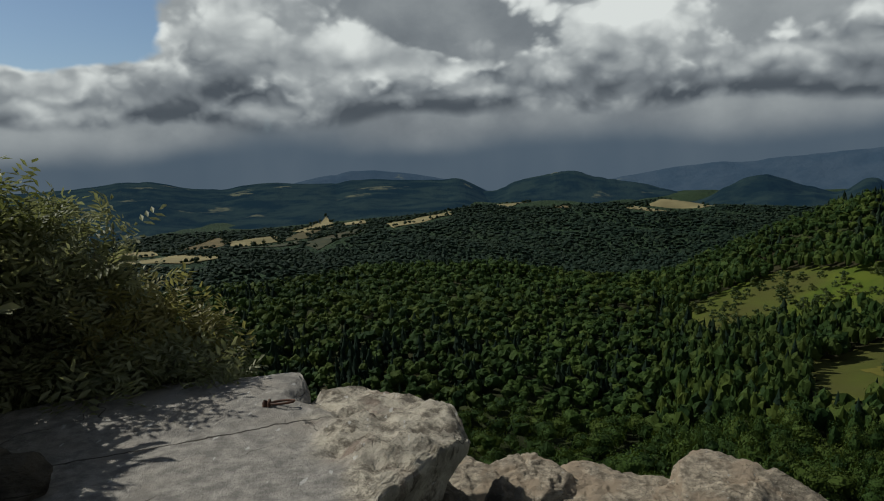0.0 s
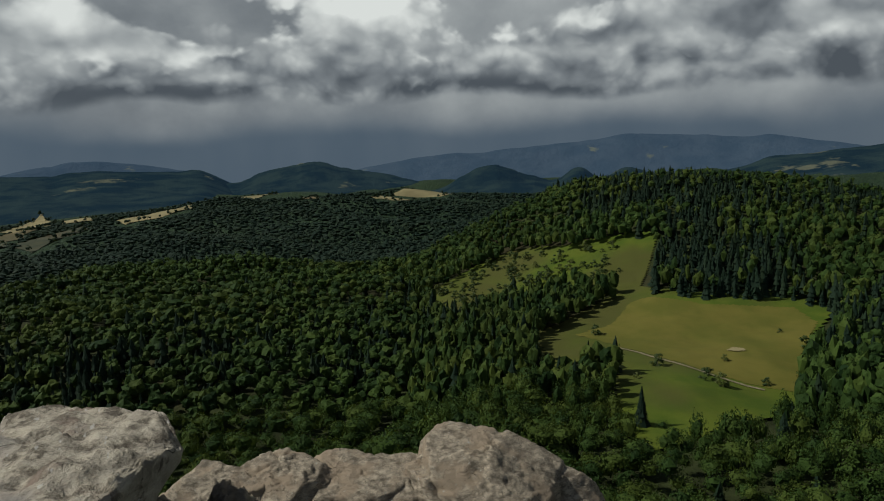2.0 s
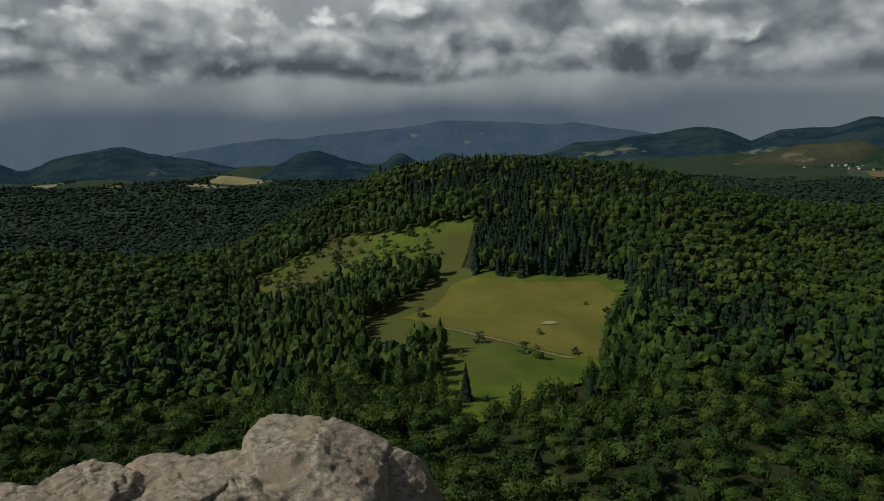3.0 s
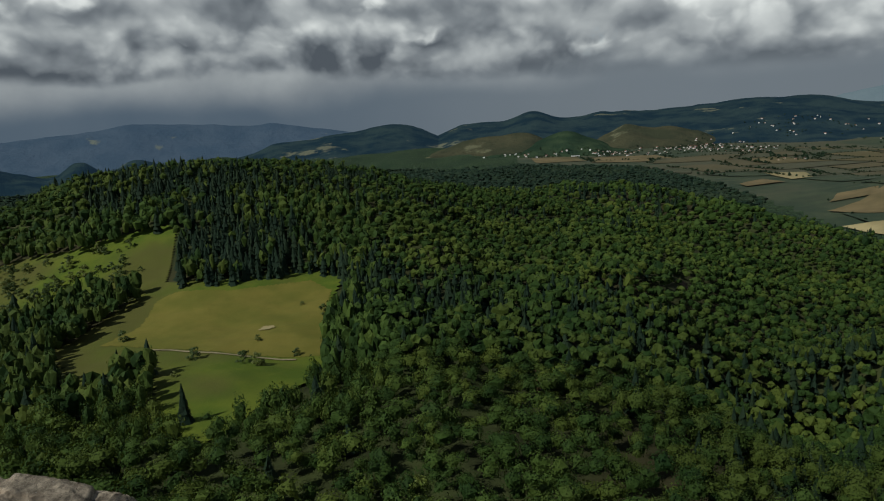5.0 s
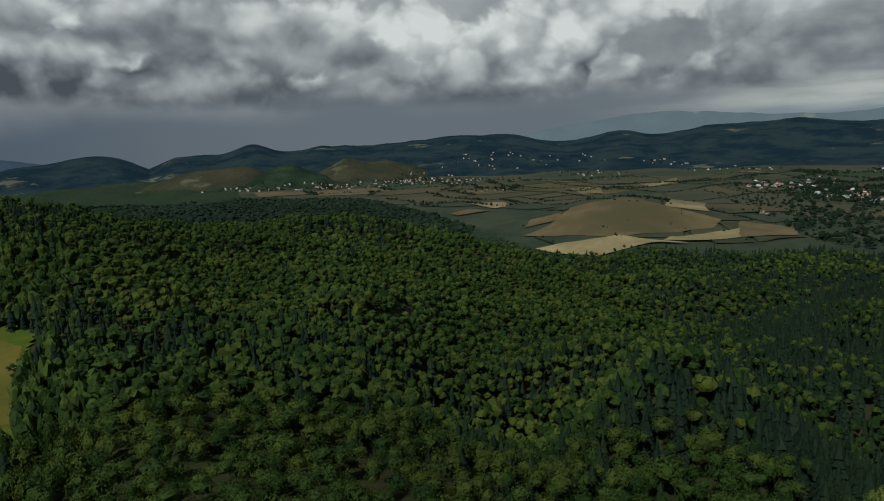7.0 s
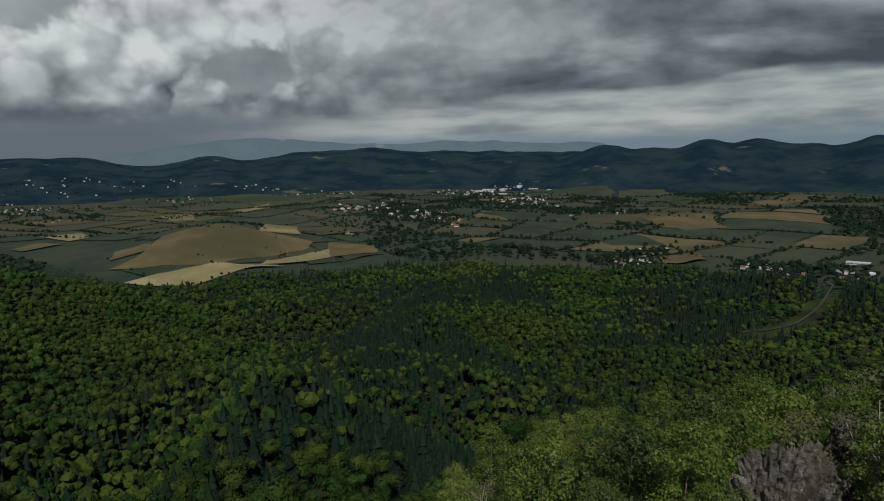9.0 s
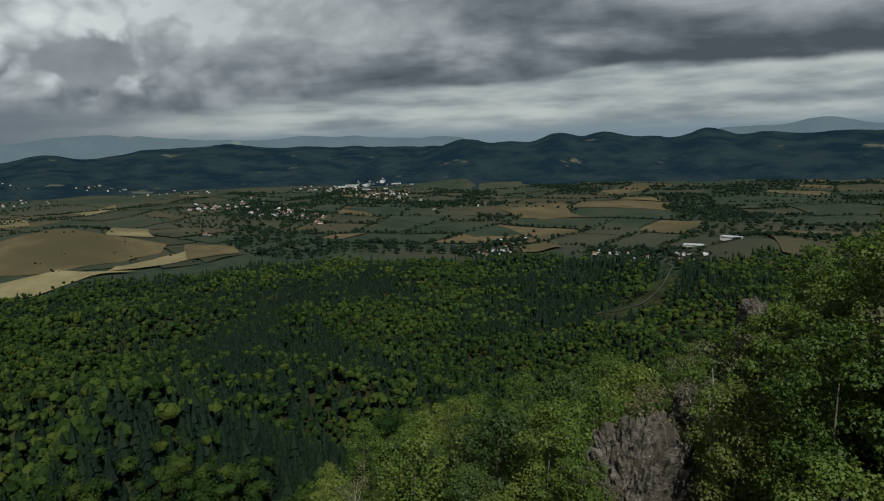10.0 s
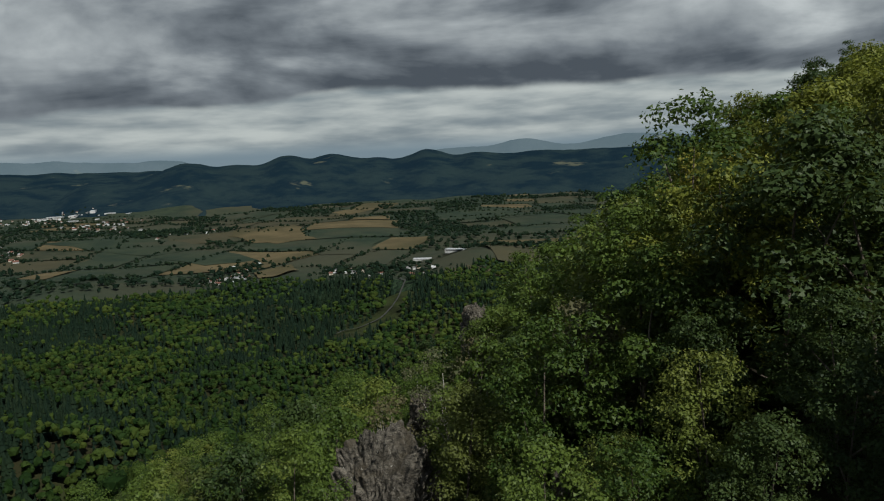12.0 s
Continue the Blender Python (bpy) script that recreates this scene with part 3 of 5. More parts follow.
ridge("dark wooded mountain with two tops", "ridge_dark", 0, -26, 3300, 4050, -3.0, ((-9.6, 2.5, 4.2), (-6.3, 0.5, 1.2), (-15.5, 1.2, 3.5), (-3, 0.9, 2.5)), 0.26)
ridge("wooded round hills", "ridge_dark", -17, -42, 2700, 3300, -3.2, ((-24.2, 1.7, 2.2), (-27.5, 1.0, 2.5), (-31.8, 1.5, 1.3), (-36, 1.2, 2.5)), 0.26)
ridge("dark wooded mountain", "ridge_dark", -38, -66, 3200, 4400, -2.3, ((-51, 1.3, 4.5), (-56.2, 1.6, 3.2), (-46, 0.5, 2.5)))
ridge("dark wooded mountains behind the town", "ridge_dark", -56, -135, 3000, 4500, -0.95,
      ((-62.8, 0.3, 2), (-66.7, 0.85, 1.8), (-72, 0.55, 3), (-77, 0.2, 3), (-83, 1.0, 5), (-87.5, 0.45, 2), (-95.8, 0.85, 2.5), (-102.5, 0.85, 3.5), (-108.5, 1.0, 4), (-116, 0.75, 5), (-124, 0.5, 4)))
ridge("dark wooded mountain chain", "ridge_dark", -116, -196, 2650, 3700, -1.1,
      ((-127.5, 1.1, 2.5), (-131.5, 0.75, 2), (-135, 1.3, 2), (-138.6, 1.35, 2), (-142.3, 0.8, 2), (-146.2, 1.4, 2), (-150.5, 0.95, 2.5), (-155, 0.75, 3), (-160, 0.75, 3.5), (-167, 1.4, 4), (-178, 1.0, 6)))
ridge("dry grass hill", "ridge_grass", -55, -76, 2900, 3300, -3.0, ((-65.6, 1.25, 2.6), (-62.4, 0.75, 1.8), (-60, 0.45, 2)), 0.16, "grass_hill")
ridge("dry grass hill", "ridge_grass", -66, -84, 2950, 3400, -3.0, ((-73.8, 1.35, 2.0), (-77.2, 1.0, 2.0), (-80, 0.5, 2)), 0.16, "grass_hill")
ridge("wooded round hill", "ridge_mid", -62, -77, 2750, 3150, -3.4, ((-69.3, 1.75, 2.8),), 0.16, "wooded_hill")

# ---------------------------------------------------------------- woods
def ball(level):
    bm = bmesh.new()
    bmesh.ops.create_icosphere(bm, subdivisions=level, radius=1.0)
    bm.verts.ensure_lookup_table()
    p = np.array([v.co[:] for v in bm.verts])
    t = np.array([[v.index for v in f.verts] for f in bm.faces])
    bm.free()
    return p, t


def crown_round(rng, n, leaf, level=2, spread=0.4, ragged=0.07):
    """A rounded crown one metre high and wide: a lumpy, ragged body with leaf sprays standing off it. Returns points and triangles."""
    lumps = rng.normal(size=(9, 3))
    lumps[:, 2] = np.abs(lumps[:, 2]) * 0.8
    lumps /= np.linalg.norm(lumps, axis=1, keepdims=True)

    def bulge(d):
        return 0.32 + 0.16 * np.max(np.clip(d @ lumps.T, 0, 1) ** 7, axis=1)

    p, t = ball(level)
    t = t[p[t].mean(1)[:, 2] > -0.45]
    p = p * (bulge(p) * (0.76 if n > 100 else 0.98 - 1.2 * ragged) + ragged * rng.normal(size=len(p)))[:, None] + 0.4 * ragged * rng.normal(size=p.shape) + np.array([0, 0, 0.5])
    if not n:
        return p, t
    d = rng.normal(size=(n, 3))
    d[:, 2] = np.abs(d[:, 2]) * 1.1 - 0.25
    d /= np.linalg.norm(d, axis=1, keepdims=True)
    mid = d * (bulge(d) + 0.035 * rng.normal(size=n))[:, None] + np.array([0, 0, 0.5])
    a = np.cross(d, rng.normal(size=(n, 3)))
    a /= np.linalg.norm(a, axis=1, keepdims=True)
    tilt = d + spread * rng.normal(size=(n, 3))
    b = np.cross(tilt / np.linalg.norm(tilt, axis=1, keepdims=True), a)
    size = leaf * rng.uniform(0.6, 1.35, size=(n, 1))
    q = np.stack([mid - a * size - b * size * 0.6, mid + a * size - b * size * 0.6, mid + b * size * 1.2], 1).reshape(-1, 3)
    return np.concatenate([p, q]), np.concatenate([t, np.arange(3 * n).reshape(-1, 3) + len(p)])


def crown_spruce(rng, n, leaf, tiers=4, sides=7):
    """A pointed crown one metre high: ragged drooping tiers round a stem, with sprays at their rims."""
    pts, tris = [], []
    for k in range(tiers):
        z0, z1 = 0.06 + 0.86 * k / tiers, 0.06 + 0.86 * (k + 1.75) / tiers
        wide = 0.20 * (1 - 0.84 * k / tiers)
        a = np.arange(sides) * 2 * math.pi / sides + k * 0.7 + rng.normal(size=sides) * 0.12
        out = wide * rng.uniform(0.62, 1.25, sides)
        i = len(pts)
        pts += [(u * math.cos(v), u * math.sin(v), z0 + rng.normal() * 0.025) for u, v in zip(out, a)] + [(rng.normal() * 0.008, rng.normal() * 0.008, min(z1, 1.0))]
        tris += [(i + j, i + (j + 1) % sides, i + sides) for j in range(sides)]
    p, t = np.array(pts), np.array(tris)
    if not n:
        return p, t
    h = rng.uniform(0, 1, n) ** 1.3
    rad = 0.20 * (1 - h) * rng.uniform(0.75, 1.1, n) + 0.008
    ang = rng.uniform(0, 2 * math.pi, n)
    out = np.stack([np.cos(ang), np.sin(ang), np.zeros(n)], 1)
    side = np.stack([-np.sin(ang), np.cos(ang), np.zeros(n)], 1)
    mid = out * rad[:, None] * 0.8 + np.stack([0 * h, 0 * h, 0.05 + h * 0.93], 1)
    s = (leaf * (1.25 - h) * rng.uniform(0.7, 1.3, n))[:, None]
    q = np.stack([mid - side * s * 0.6 + np.array([0, 0, 0.02]), mid + side * s * 0.6 + np.array([0, 0, 0.02]), mid + out * s * 1.1 - np.array([0, 0, 0.025])], 1).reshape(-1, 3)
    return np.concatenate([p, q]), np.concatenate([t, np.arange(3 * n).reshape(-1, 3) + len(p)])


def scatter(name, label, mat, places, crowns, rng, category="forest"):
    """Many trees too many to count, as one mesh. places: x, y, z, width, height."""
    pts, tris, tints, base = [], [], [], 0
    kind = rng.integers(0, len(crowns), len(places))
    for k, (p, t) in enumerate(crowns):
        mine = places[kind == k]
        if not len(mine):
            continue
        a = rng.uniform(0, 2 * math.pi, len(mine))
        c, s = np.cos(a)[:, None], np.sin(a)[:, None]
        x = (p[None, :, 0] * c - p[None, :, 1] * s) * mine[:, 3:4] + mine[:, 0:1]
        y = (p[None, :, 0] * s + p[None, :, 1] * c) * mine[:, 3:4] + mine[:, 1:2]
        z = p[None, :, 2] * mine[:, 4:5] + mine[:, 2:3]
        pts.append(np.stack([x, y, z], -1).reshape(-1, 3))
        tris.append((t[None] + (np.arange(len(mine)) * len(p))[:, None, None] + base).reshape(-1, 3))
        tints.append(np.repeat(rng.uniform(0, 1, len(mine)), len(p)))
        base += len(mine) * len(p)
    me = sheet(name, np.concatenate(pts), np.concatenate(tris), False)
    tint = me.attributes.new("tint", "FLOAT", "POINT")
    tint.data.foreach_set("value", np.concatenate(tints).astype(np.float32))
    ob = mesh_part(name, me, mat)
    return tagged(ob, label, category, kind="stuff")


def polar(az, r):
    return -r * np.sin(np.radians(az)), r * np.cos(np.radians(az))


def inside(x, y, corners):
    """Which of the places lie in a polygon of the plan, given by direction and distance."""
    c = [polar(a, r) for a, r in corners]
    hit = np.zeros(np.shape(x), bool)
    for (x0, y0), (x1, y1) in zip(c, c[1:] + c[:1]):
        cross = ((y0 > y) != (y1 > y)) & (x < (x1 - x0) * (y - y0) / (y1 - y0 + 1e-12) + x0)
        hit ^= cross
    return hit


MEADOW = [(-36, 374), (-35.5, 350), (-35.3, 313), (-30.5, 272), (-28.1, 255), (-29.5, 233), (-33.4, 244), (-35.2, 242), (-34.7, 213), (-35.1, 187), (-37.5, 172), (-44, 198), (-48.3, 215), (-48.7, 258), (-50.5, 292), (-48.3, 310), (-41.7, 297), (-36.7, 307), (-37.5, 345), (-38, 374)]
GLADE = [(-19.3, 368), (-22, 306), (-24.4, 332), (-28, 340), (-31, 350), (-33.9, 330), (-36.2, 340), (-36.2, 376), (-30.5, 380), (-26.5, 404), (-24, 397)]
PATH = [(-34.8, 243), (-36.5, 237), (-39, 228.5), (-41.9, 221), (-44.6, 217.5), (-46, 217)]


SCARS = ([(-118.2, 398), (-119.7, 394), (-120.1, 405), (-119.0, 414)], [(-77.6, 404), (-78.7, 400), (-79.1, 410), (-78.0, 418)],
         [(-137.2, 715), (-138.6, 712), (-143.2, 815), (-144.6, 915), (-143.8, 985), (-142.6, 985), (-143.2, 915), (-142.0, 830), (-139.6, 775)])


def in_clearing(x, y):
    """Open ground, with the strip before it where trees would stand in its way."""
    r = np.hypot(x, y)
    hit = np.zeros(np.shape(x), bool)
    for ahead in (-3, 8, 16, 24):
        f = (r + ahead) / r
        hit |= inside(x * f, y * f, MEADOW)
        hit |= inside(x * (r + 0.6 * ahead) / r, y * (r + 0.6 * ahead) / r, GLADE)
        for scar in SCARS:
            hit |= inside(x * f, y * f, scar)
    return hit


STRAW_FAR, TAN_FAR, HAY_FAR = "pale straw-coloured stubble field", "dry brown pasture in the far valley", "pale green strip field in the far valley"
FAR_FIELDS = (
    ("field_straw", STRAW_FAR, [(25.9, 1690), (20.4, 1480), (17.6, 1590), (21.6, 1740)]),
    ("field_tan", TAN_FAR, [(21.1, 1980), (19.9, 1905), (17.3, 2030), (17.3, 2330)]),
    ("field_straw", STRAW_FAR, [(17.3, 2100), (16.9, 1935), (13.4, 1995), (13.4, 2165)]),
    ("field_olive", HAY_FAR, [(11.2, 1850), (10.3, 1710), (6.2, 2085), (6.6, 2175)]),
    ("field_straw", STRAW_FAR, [(12.3, 2325), (11.2, 2190), (8.4, 2471), (9.2, 2880)]),
    ("field_straw", STRAW_FAR, [(8.4, 2615), (8.0, 2372), (5.9, 2320), (6.1, 2646)]),
    ("field_straw", STRAW_FAR, [(4.6, 2200), (3.8, 2090), (-0.9, 2401), (-0.9, 2560)]),
    ("field_straw", STRAW_FAR, [(-0.6, 2800), (-2.3, 2700), (-7.4, 3250), (-6.9, 3420)]),
    ("field_straw", STRAW_FAR, [(-14.9, 2273), (-16.7, 2250), (-22.0, 2560), (-18.8, 2850)]),
    ("field_tan", TAN_FAR, [(-8.7, 2621), (-9.4, 2337), (-11.0, 2406), (-10.3, 2800)]),
    ("field_olive", HAY_FAR, [(16.5, 1900), (16.5, 1780), (11.5, 1850), (11.8, 1960)]),
    ("field_tan", TAN_FAR, [(13.2, 1990), (12.0, 2170), (9.5, 2300), (11, 1980)]),
    ("field_straw", STRAW_FAR, [(27.5, 1800), (26.5, 1720), (22, 1790), (22.5, 1880)]),
)


def in_far_field(x, y):
    hit = np.zeros(np.shape(x), bool)
    r = np.hypot(x, y)
    for mat, label, f in FAR_FIELDS:
        for ahead in (0, 40, 90):
            hit |= inside(x * (r + ahead) / r, y * (r + ahead) / r, f)
    return hit


def plant(az0, az1, r0, r1, gap, rng):
    """Places on a jittered grid, thinned where clearings are."""
    n = int(2 * r1 / gap)
    g = (np.arange(n) - n / 2) * gap
    x, y = np.meshgrid(g, g)
    x, y = x.ravel() + rng.uniform(-0.45, 0.45, n * n) * gap, y.ravel() + rng.uniform(-0.45, 0.45, n * n) * gap
    r, az = np.hypot(x, y), np.degrees(np.arctan2(-x, y))
    az = np.where(az > 100, az - 360, az)
    ok = (r > r0) & (r < r1) & (az < az0) & (az > az1)
    x, y = x[ok], y[ok]
    ok = ~in_clearing(x, y)
    return x[ok], y[ok]


def fir_stands(x, y, rng):
    """Where spruces grow: in stands of their own, and singly among the broadleaf trees."""
    az, r = np.degrees(np.arctan2(-x, y)), np.hypot(x, y)
    lean = 0.50 - 0.45 * smooth(-az, 35.5, 37.5) * smooth(az, -49, -46) * smooth(r, 290, 305) * smooth(-r, -420, -380)
    lean = lean - 0.62 * smooth(-az, 94, 103) * (1 - smooth(-az, 150, 158)) * smooth(r, 165, 205) * (1 - 0.35 * smooth(r, 420, 560))
    lean = lean - 0.55 * smooth(-az, 29, 34) * (1 - smooth(-az, 52, 60)) * smooth(r, 395, 440) - 0.25 * smooth(-az, 80, 92) * smooth(r, 560, 700)
    return rough(x, y, 80, 41, 3) + 0.30 * rng.normal(size=len(x)) > lean


def woods():
    rng = np.random.default_rng(7)
    # from, to, spacing, sprays a crown, spray size, body detail, directions
    jobs = ((78, 190, 4.2, 220, 0.036, 1, 38, -140), (190, 320, 3.8, 26, 0.046, 2, 38, -152), (320, 640, 4.5, 10, 0.085, 1, 38, -150), (640, 1160, 6.6, 3, 0.08, 1, 38, -165))
    for r0, r1, gap, n, leaf, level, a0, a1 in jobs:
        x, y = plant(a0, a1, r0, r1, gap, rng)
        az, r = np.degrees(np.arctan2(-x, y)), np.hypot(x, y)
        keep = (r < np.interp(az, FIELD_TURN, FIELD_FROM) - 10 * rng.uniform(0, 3, len(x))) & ((r > 116) | (az < -98) & (r > np.interp(az, TURN, NEAR_END) + 10) | (az >= -98))
        # the far side of the crest is left to the closed canopy of the ground
        far = np.interp(az, CREST_TURN, CREST_FAR)
        keep &= ~((r > far + 70) & (r < far + 330) & (az > -66))
        x, y, az, r = x[keep], y[keep], az[keep], r[keep]
        z = ground_z(x, y)
        fir = fir_stands(x, y, rng)
        h = rng.uniform(7.5, 13.5, len(x)) * (1 + 0.25 * rough(x, y, 40, 43))
        w = gap * np.exp(rng.normal(size=len(x)) * 0.20 + 0.25 + 0.22 * rough(x, y, 34, 47, 2))
        tall = np.minimum(h * 0.92, w * rng.uniform(0.9, 1.25, len(x)))
        rim = (az < -17) & (az > -53) & (r > 150) & (r < 430)
        tall = np.where(rim, h * 0.97, tall)
        p = np.stack([x, y, z + h - tall, w, tall], 1)
        scatter("broadleaf_wood", "dense green broadleaf woodland covering the slopes", "leaf_forest", p[~fir], [crown_round(rng, n, leaf, level, 0.4, 0.055) for _ in range(24)], rng)
        tip = h * rng.uniform(0.85, 1.15, len(x))
        q = np.stack([x, y, z, tip * rng.uniform(0.9, 1.35, len(x)), tip], 1)[fir]
        scatter("conifer_wood", "dark green spruces among the broadleaf woodland", "leaf_conifer", q, [crown_spruce(rng, n, leaf, 5 if r0 < 640 else 3, 7 if r0 < 640 else 5) for _ in range(8)], rng)
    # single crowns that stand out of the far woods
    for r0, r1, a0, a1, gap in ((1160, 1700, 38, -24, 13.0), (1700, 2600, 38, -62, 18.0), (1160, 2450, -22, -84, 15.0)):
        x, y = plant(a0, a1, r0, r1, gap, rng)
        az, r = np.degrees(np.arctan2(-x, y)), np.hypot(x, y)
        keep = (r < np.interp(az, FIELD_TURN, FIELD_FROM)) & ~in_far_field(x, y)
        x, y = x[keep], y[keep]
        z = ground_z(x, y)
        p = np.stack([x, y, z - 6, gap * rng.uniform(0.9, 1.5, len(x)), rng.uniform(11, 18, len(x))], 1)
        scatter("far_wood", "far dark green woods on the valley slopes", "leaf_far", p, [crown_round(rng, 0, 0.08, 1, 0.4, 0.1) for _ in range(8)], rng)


woods()


# ---------------------------------------------------------------- rocks underfoot and on the slope
def thing(name, label, category, place=(0, 0, 0), group=""):
    ob = new(name)
    ob.location = place
    ob.empty_display_size = 0.2
    return tagged(ob, label, category, group)


def boulder(name, label, place, size, seed, mat, level=5, turn=0, craggy=0.07, planes=16, flat=1.0, ledge=0.0, bed=0.5):
    """A broken block: cut by flat faces, with worn edges and rough skin. place is its middle."""
    rng = np.random.default_rng(seed)
    p, t = ball(level)
    nrm = rng.normal(size=(planes, 3))
    nrm /= np.linalg.norm(nrm, axis=1, keepdims=True)
    reach = rng.uniform(0.72, 1.0, planes)
    nrm[0], reach[0] = (0.06, -0.1, 0.99), flat
    dots = p @ nrm.T
    s = np.min(np.where(dots > 0.08, reach / np.maximum(dots, 0.08), 9.0), axis=1)
    s = np.minimum(s, 1.12)
    off = np.array([seed * 3.7, seed * 1.3, 0.5])
    for i, q in enumerate(p):
        v = Vector(q * 1.5 + off)
        s[i] *= 1 + craggy * (noise.fractal(v, 0.9, 2.1, 6) + 0.9 * noise.turbulence(v * 2.2, 4, True) - 0.6)
    p = p * s[:, None] * np.array(size) / 2
    c, d = math.cos(radians(turn)), math.sin(radians(turn))
    p = np.stack([p[:, 0] * c - p[:, 1] * d, p[:, 0] * d + p[:, 1] * c, p[:, 2]], 1)
    if ledge:
        # beds of uneven thickness, some standing proud, with broken ends
        warp = np.array([noise.fractal(Vector(q / (2.5 * bed) + off), 0.9, 2.1, 4) for q in p])
        level_of = (p[:, 2] + 0.25 * p[:, 0] + 0.15 * p[:, 1]) / bed + 0.9 * warp
        step = np.floor(level_of)
        side = np.floor(np.arctan2(p[:, 1], p[:, 0]) * 2.2 + step * 1.7 + 0.8 * warp)
        proud = lattice(step.astype(np.int64), side.astype(np.int64), seed) - 0.5 + 0.5 * (level_of - step)
        chip = np.array([noise.turbulence(Vector(q * (2.2 / bed) + off), 4, True) for q in p])
        out = p / (np.linalg.norm(p, axis=1, keepdims=True) + 1e-9)
        p = p + out * (ledge * proud + 0.5 * ledge * (chip - 0.5))[:, None]
    me = sheet(name, p, t, not ledge or mat == "crag_stone")
    ob = mesh_part(name, me, mat)
    ob.location = place
    return tagged(ob, label, "rock")


SLAB = [(-3.12, 4.68), (-2.64, 5.15), (-2.17, 5.28), (-1.70, 5.36), (-1.17, 5.45), (-1.03, 5.05), (-0.98, 5.24), (-0.68, 5.29), (-0.44, 5.06), (-0.14, 4.85), (0.02, 4.65), (0.13, 4.26), (-0.09, 3.84), (-0.29, 3.42), (-0.35, 3.25), (-0.2, 2.6), (0.3, 1.8), (0.9, 0.8), (1.0, -0.6), (0.9, -1.9), (-0.6, -2.6), (-3.0, -2.0), (-4.4, 0.5), (-4.3, 3.2)]


def slab_top(x, y):
    side = x + 0.276 * y - 0.34
    flaky = smooth(side + 0.25 * rough(x, y, 0.5, 3), -0.10, 0.18)
    terrace = rough(x, y, 0.33, 11, 5)
    terrace = np.floor(terrace * 5) / 5 * 0.7 + terrace * 0.3
    z = flaky * (0.10 * terrace + 0.03 * rough(x, y, 0.07, 17)) + (1 - flaky) * (0.008 * rough(x, y, 0.6, 5) + 0.003 * rough(x, y, 0.07, 7))
    z = z + 0.05 * (1 - flaky) * smooth(y, 4.1, 4.8) - 0.09 * bell(x, -0.99, 0.05) * bell(y, 5.0, 0.16)
    z = z - 0.05 * bell(x, -0.64, 0.07) * smooth(y, 3.78, 3.9) * smooth(-y, -4.02, -3.9)
    z = z + 0.05 * bell(x, -0.56, 0.06) * bell(y, 4.44, 0.05)
    return z - 0.03 * smooth(x, -0.3, 0.15)


def rock_slab():
    mid = np.array([-1.5, 2.0])
    pts = np.array(SLAB + SLAB[:1])
    step = np.r_[0, np.cumsum(np.hypot(*np.diff(pts, axis=0).T))]
    s = np.linspace(0, step[-1], 421)[:-1]
    rim = np.stack([np.interp(s, step, pts[:, 0]), np.interp(s, step, pts[:, 1])], 1)
    jag = 0.05 * rough(s, 0 * s, 0.35, 51, 5)
    way = (rim - mid) / np.linalg.norm(rim - mid, axis=1, keepdims=True)
    rim = rim + way * jag[:, None]
    grow = 1 - (1 - np.linspace(0.02, 1, 72)) ** 1.35
    rows = []
    for g in grow:
        xy = mid + (rim - mid) * g
        z = slab_top(xy[:, 0], xy[:, 1])
        if g > 0.985:
            z = z - 0.012
        rows.append(np.column_stack([xy, z]))
    top = rows[-1]
    for k, (drop, out) in enumerate(((0.02, 0.012), (0.06, -0.01), (0.10, -0.10), (0.16, -0.22), (0.26, -0.34), (0.42, -0.42), (0.7, -0.38), (1.1, -0.26), (1.8, -0.1), (3.0, 0.1), (5.0, 0.5))):
        wob = 0.065 * rough(s, 0 * s + drop * 5, 0.22, 60, 4)
        rows.append(np.column_stack([top[:, :2] + way * (out + wob)[:, None], top[:, 2] - drop]))
    n = len(s)
    v = np.concatenate(rows)
    i = np.arange(len(rows) - 1)[:, None] * n + np.arange(n)[None]
    j = np.arange(len(rows) - 1)[:, None] * n + (np.arange(n)[None] + 1) % n
    q = np.stack([i, j, j + n, i + n], -1).reshape(-1, 4)
    ob = mesh_part("rock_slab", sheet("rock_slab", v, q[:, ::-1], True), "slab_stone")
    tagged(ob, "pale grey flaking rock slab at the cliff edge with a long crack", "rock")


rock_slab()
CLIFF = "grey weathered rock below the edge of the slab"
for place, size, seed, turn in (((0.02, 3.95, -0.62), (0.55, 1.1, 0.62), 3, 20), ((0.34, 4.45, -1.05), (0.5, 0.9, 0.9), 5, -10), ((0.42, 3.9, -1.2), (0.6, 0.8, 0.9), 8, 35),
                                ((0.15, 3.3, -0.85), (0.5, 0.8, 0.7), 9, 50), ((0.30, 3.55, -1.0), (0.35, 0.5, 0.6), 10, 15), ((0.62, 4.3, -1.6), (0.5, 0.6, 0.8), 11, 70)):
    boulder("rock_shard", CLIFF, place, size, seed, "crag_stone", 5, turn, 0.10, 16, 1.0, 0.05, 0.14)
LOOSE = "small rounded rust-grey boulder lying on the slab"
boulder("boulder", LOOSE, (-2.25, 3.47, 0.09), (0.34, 0.26, 0.26), 12, "crag_red", 4, 10, 0.05)
boulder("boulder", LOOSE, (-2.50, 3.60, 0.10), (0.30, 0.24, 0.26), 14, "crag_red", 4, 60, 0.05)
boulder("boulder", LOOSE, (-2.42, 3.32, 0.06), (0.24, 0.22, 0.20), 15, "crag_red", 4, 95, 0.05)


def on_ray(az, r, z):
    return Vector((-r * math.sin(radians(az)), r * math.cos(radians(az)), z))


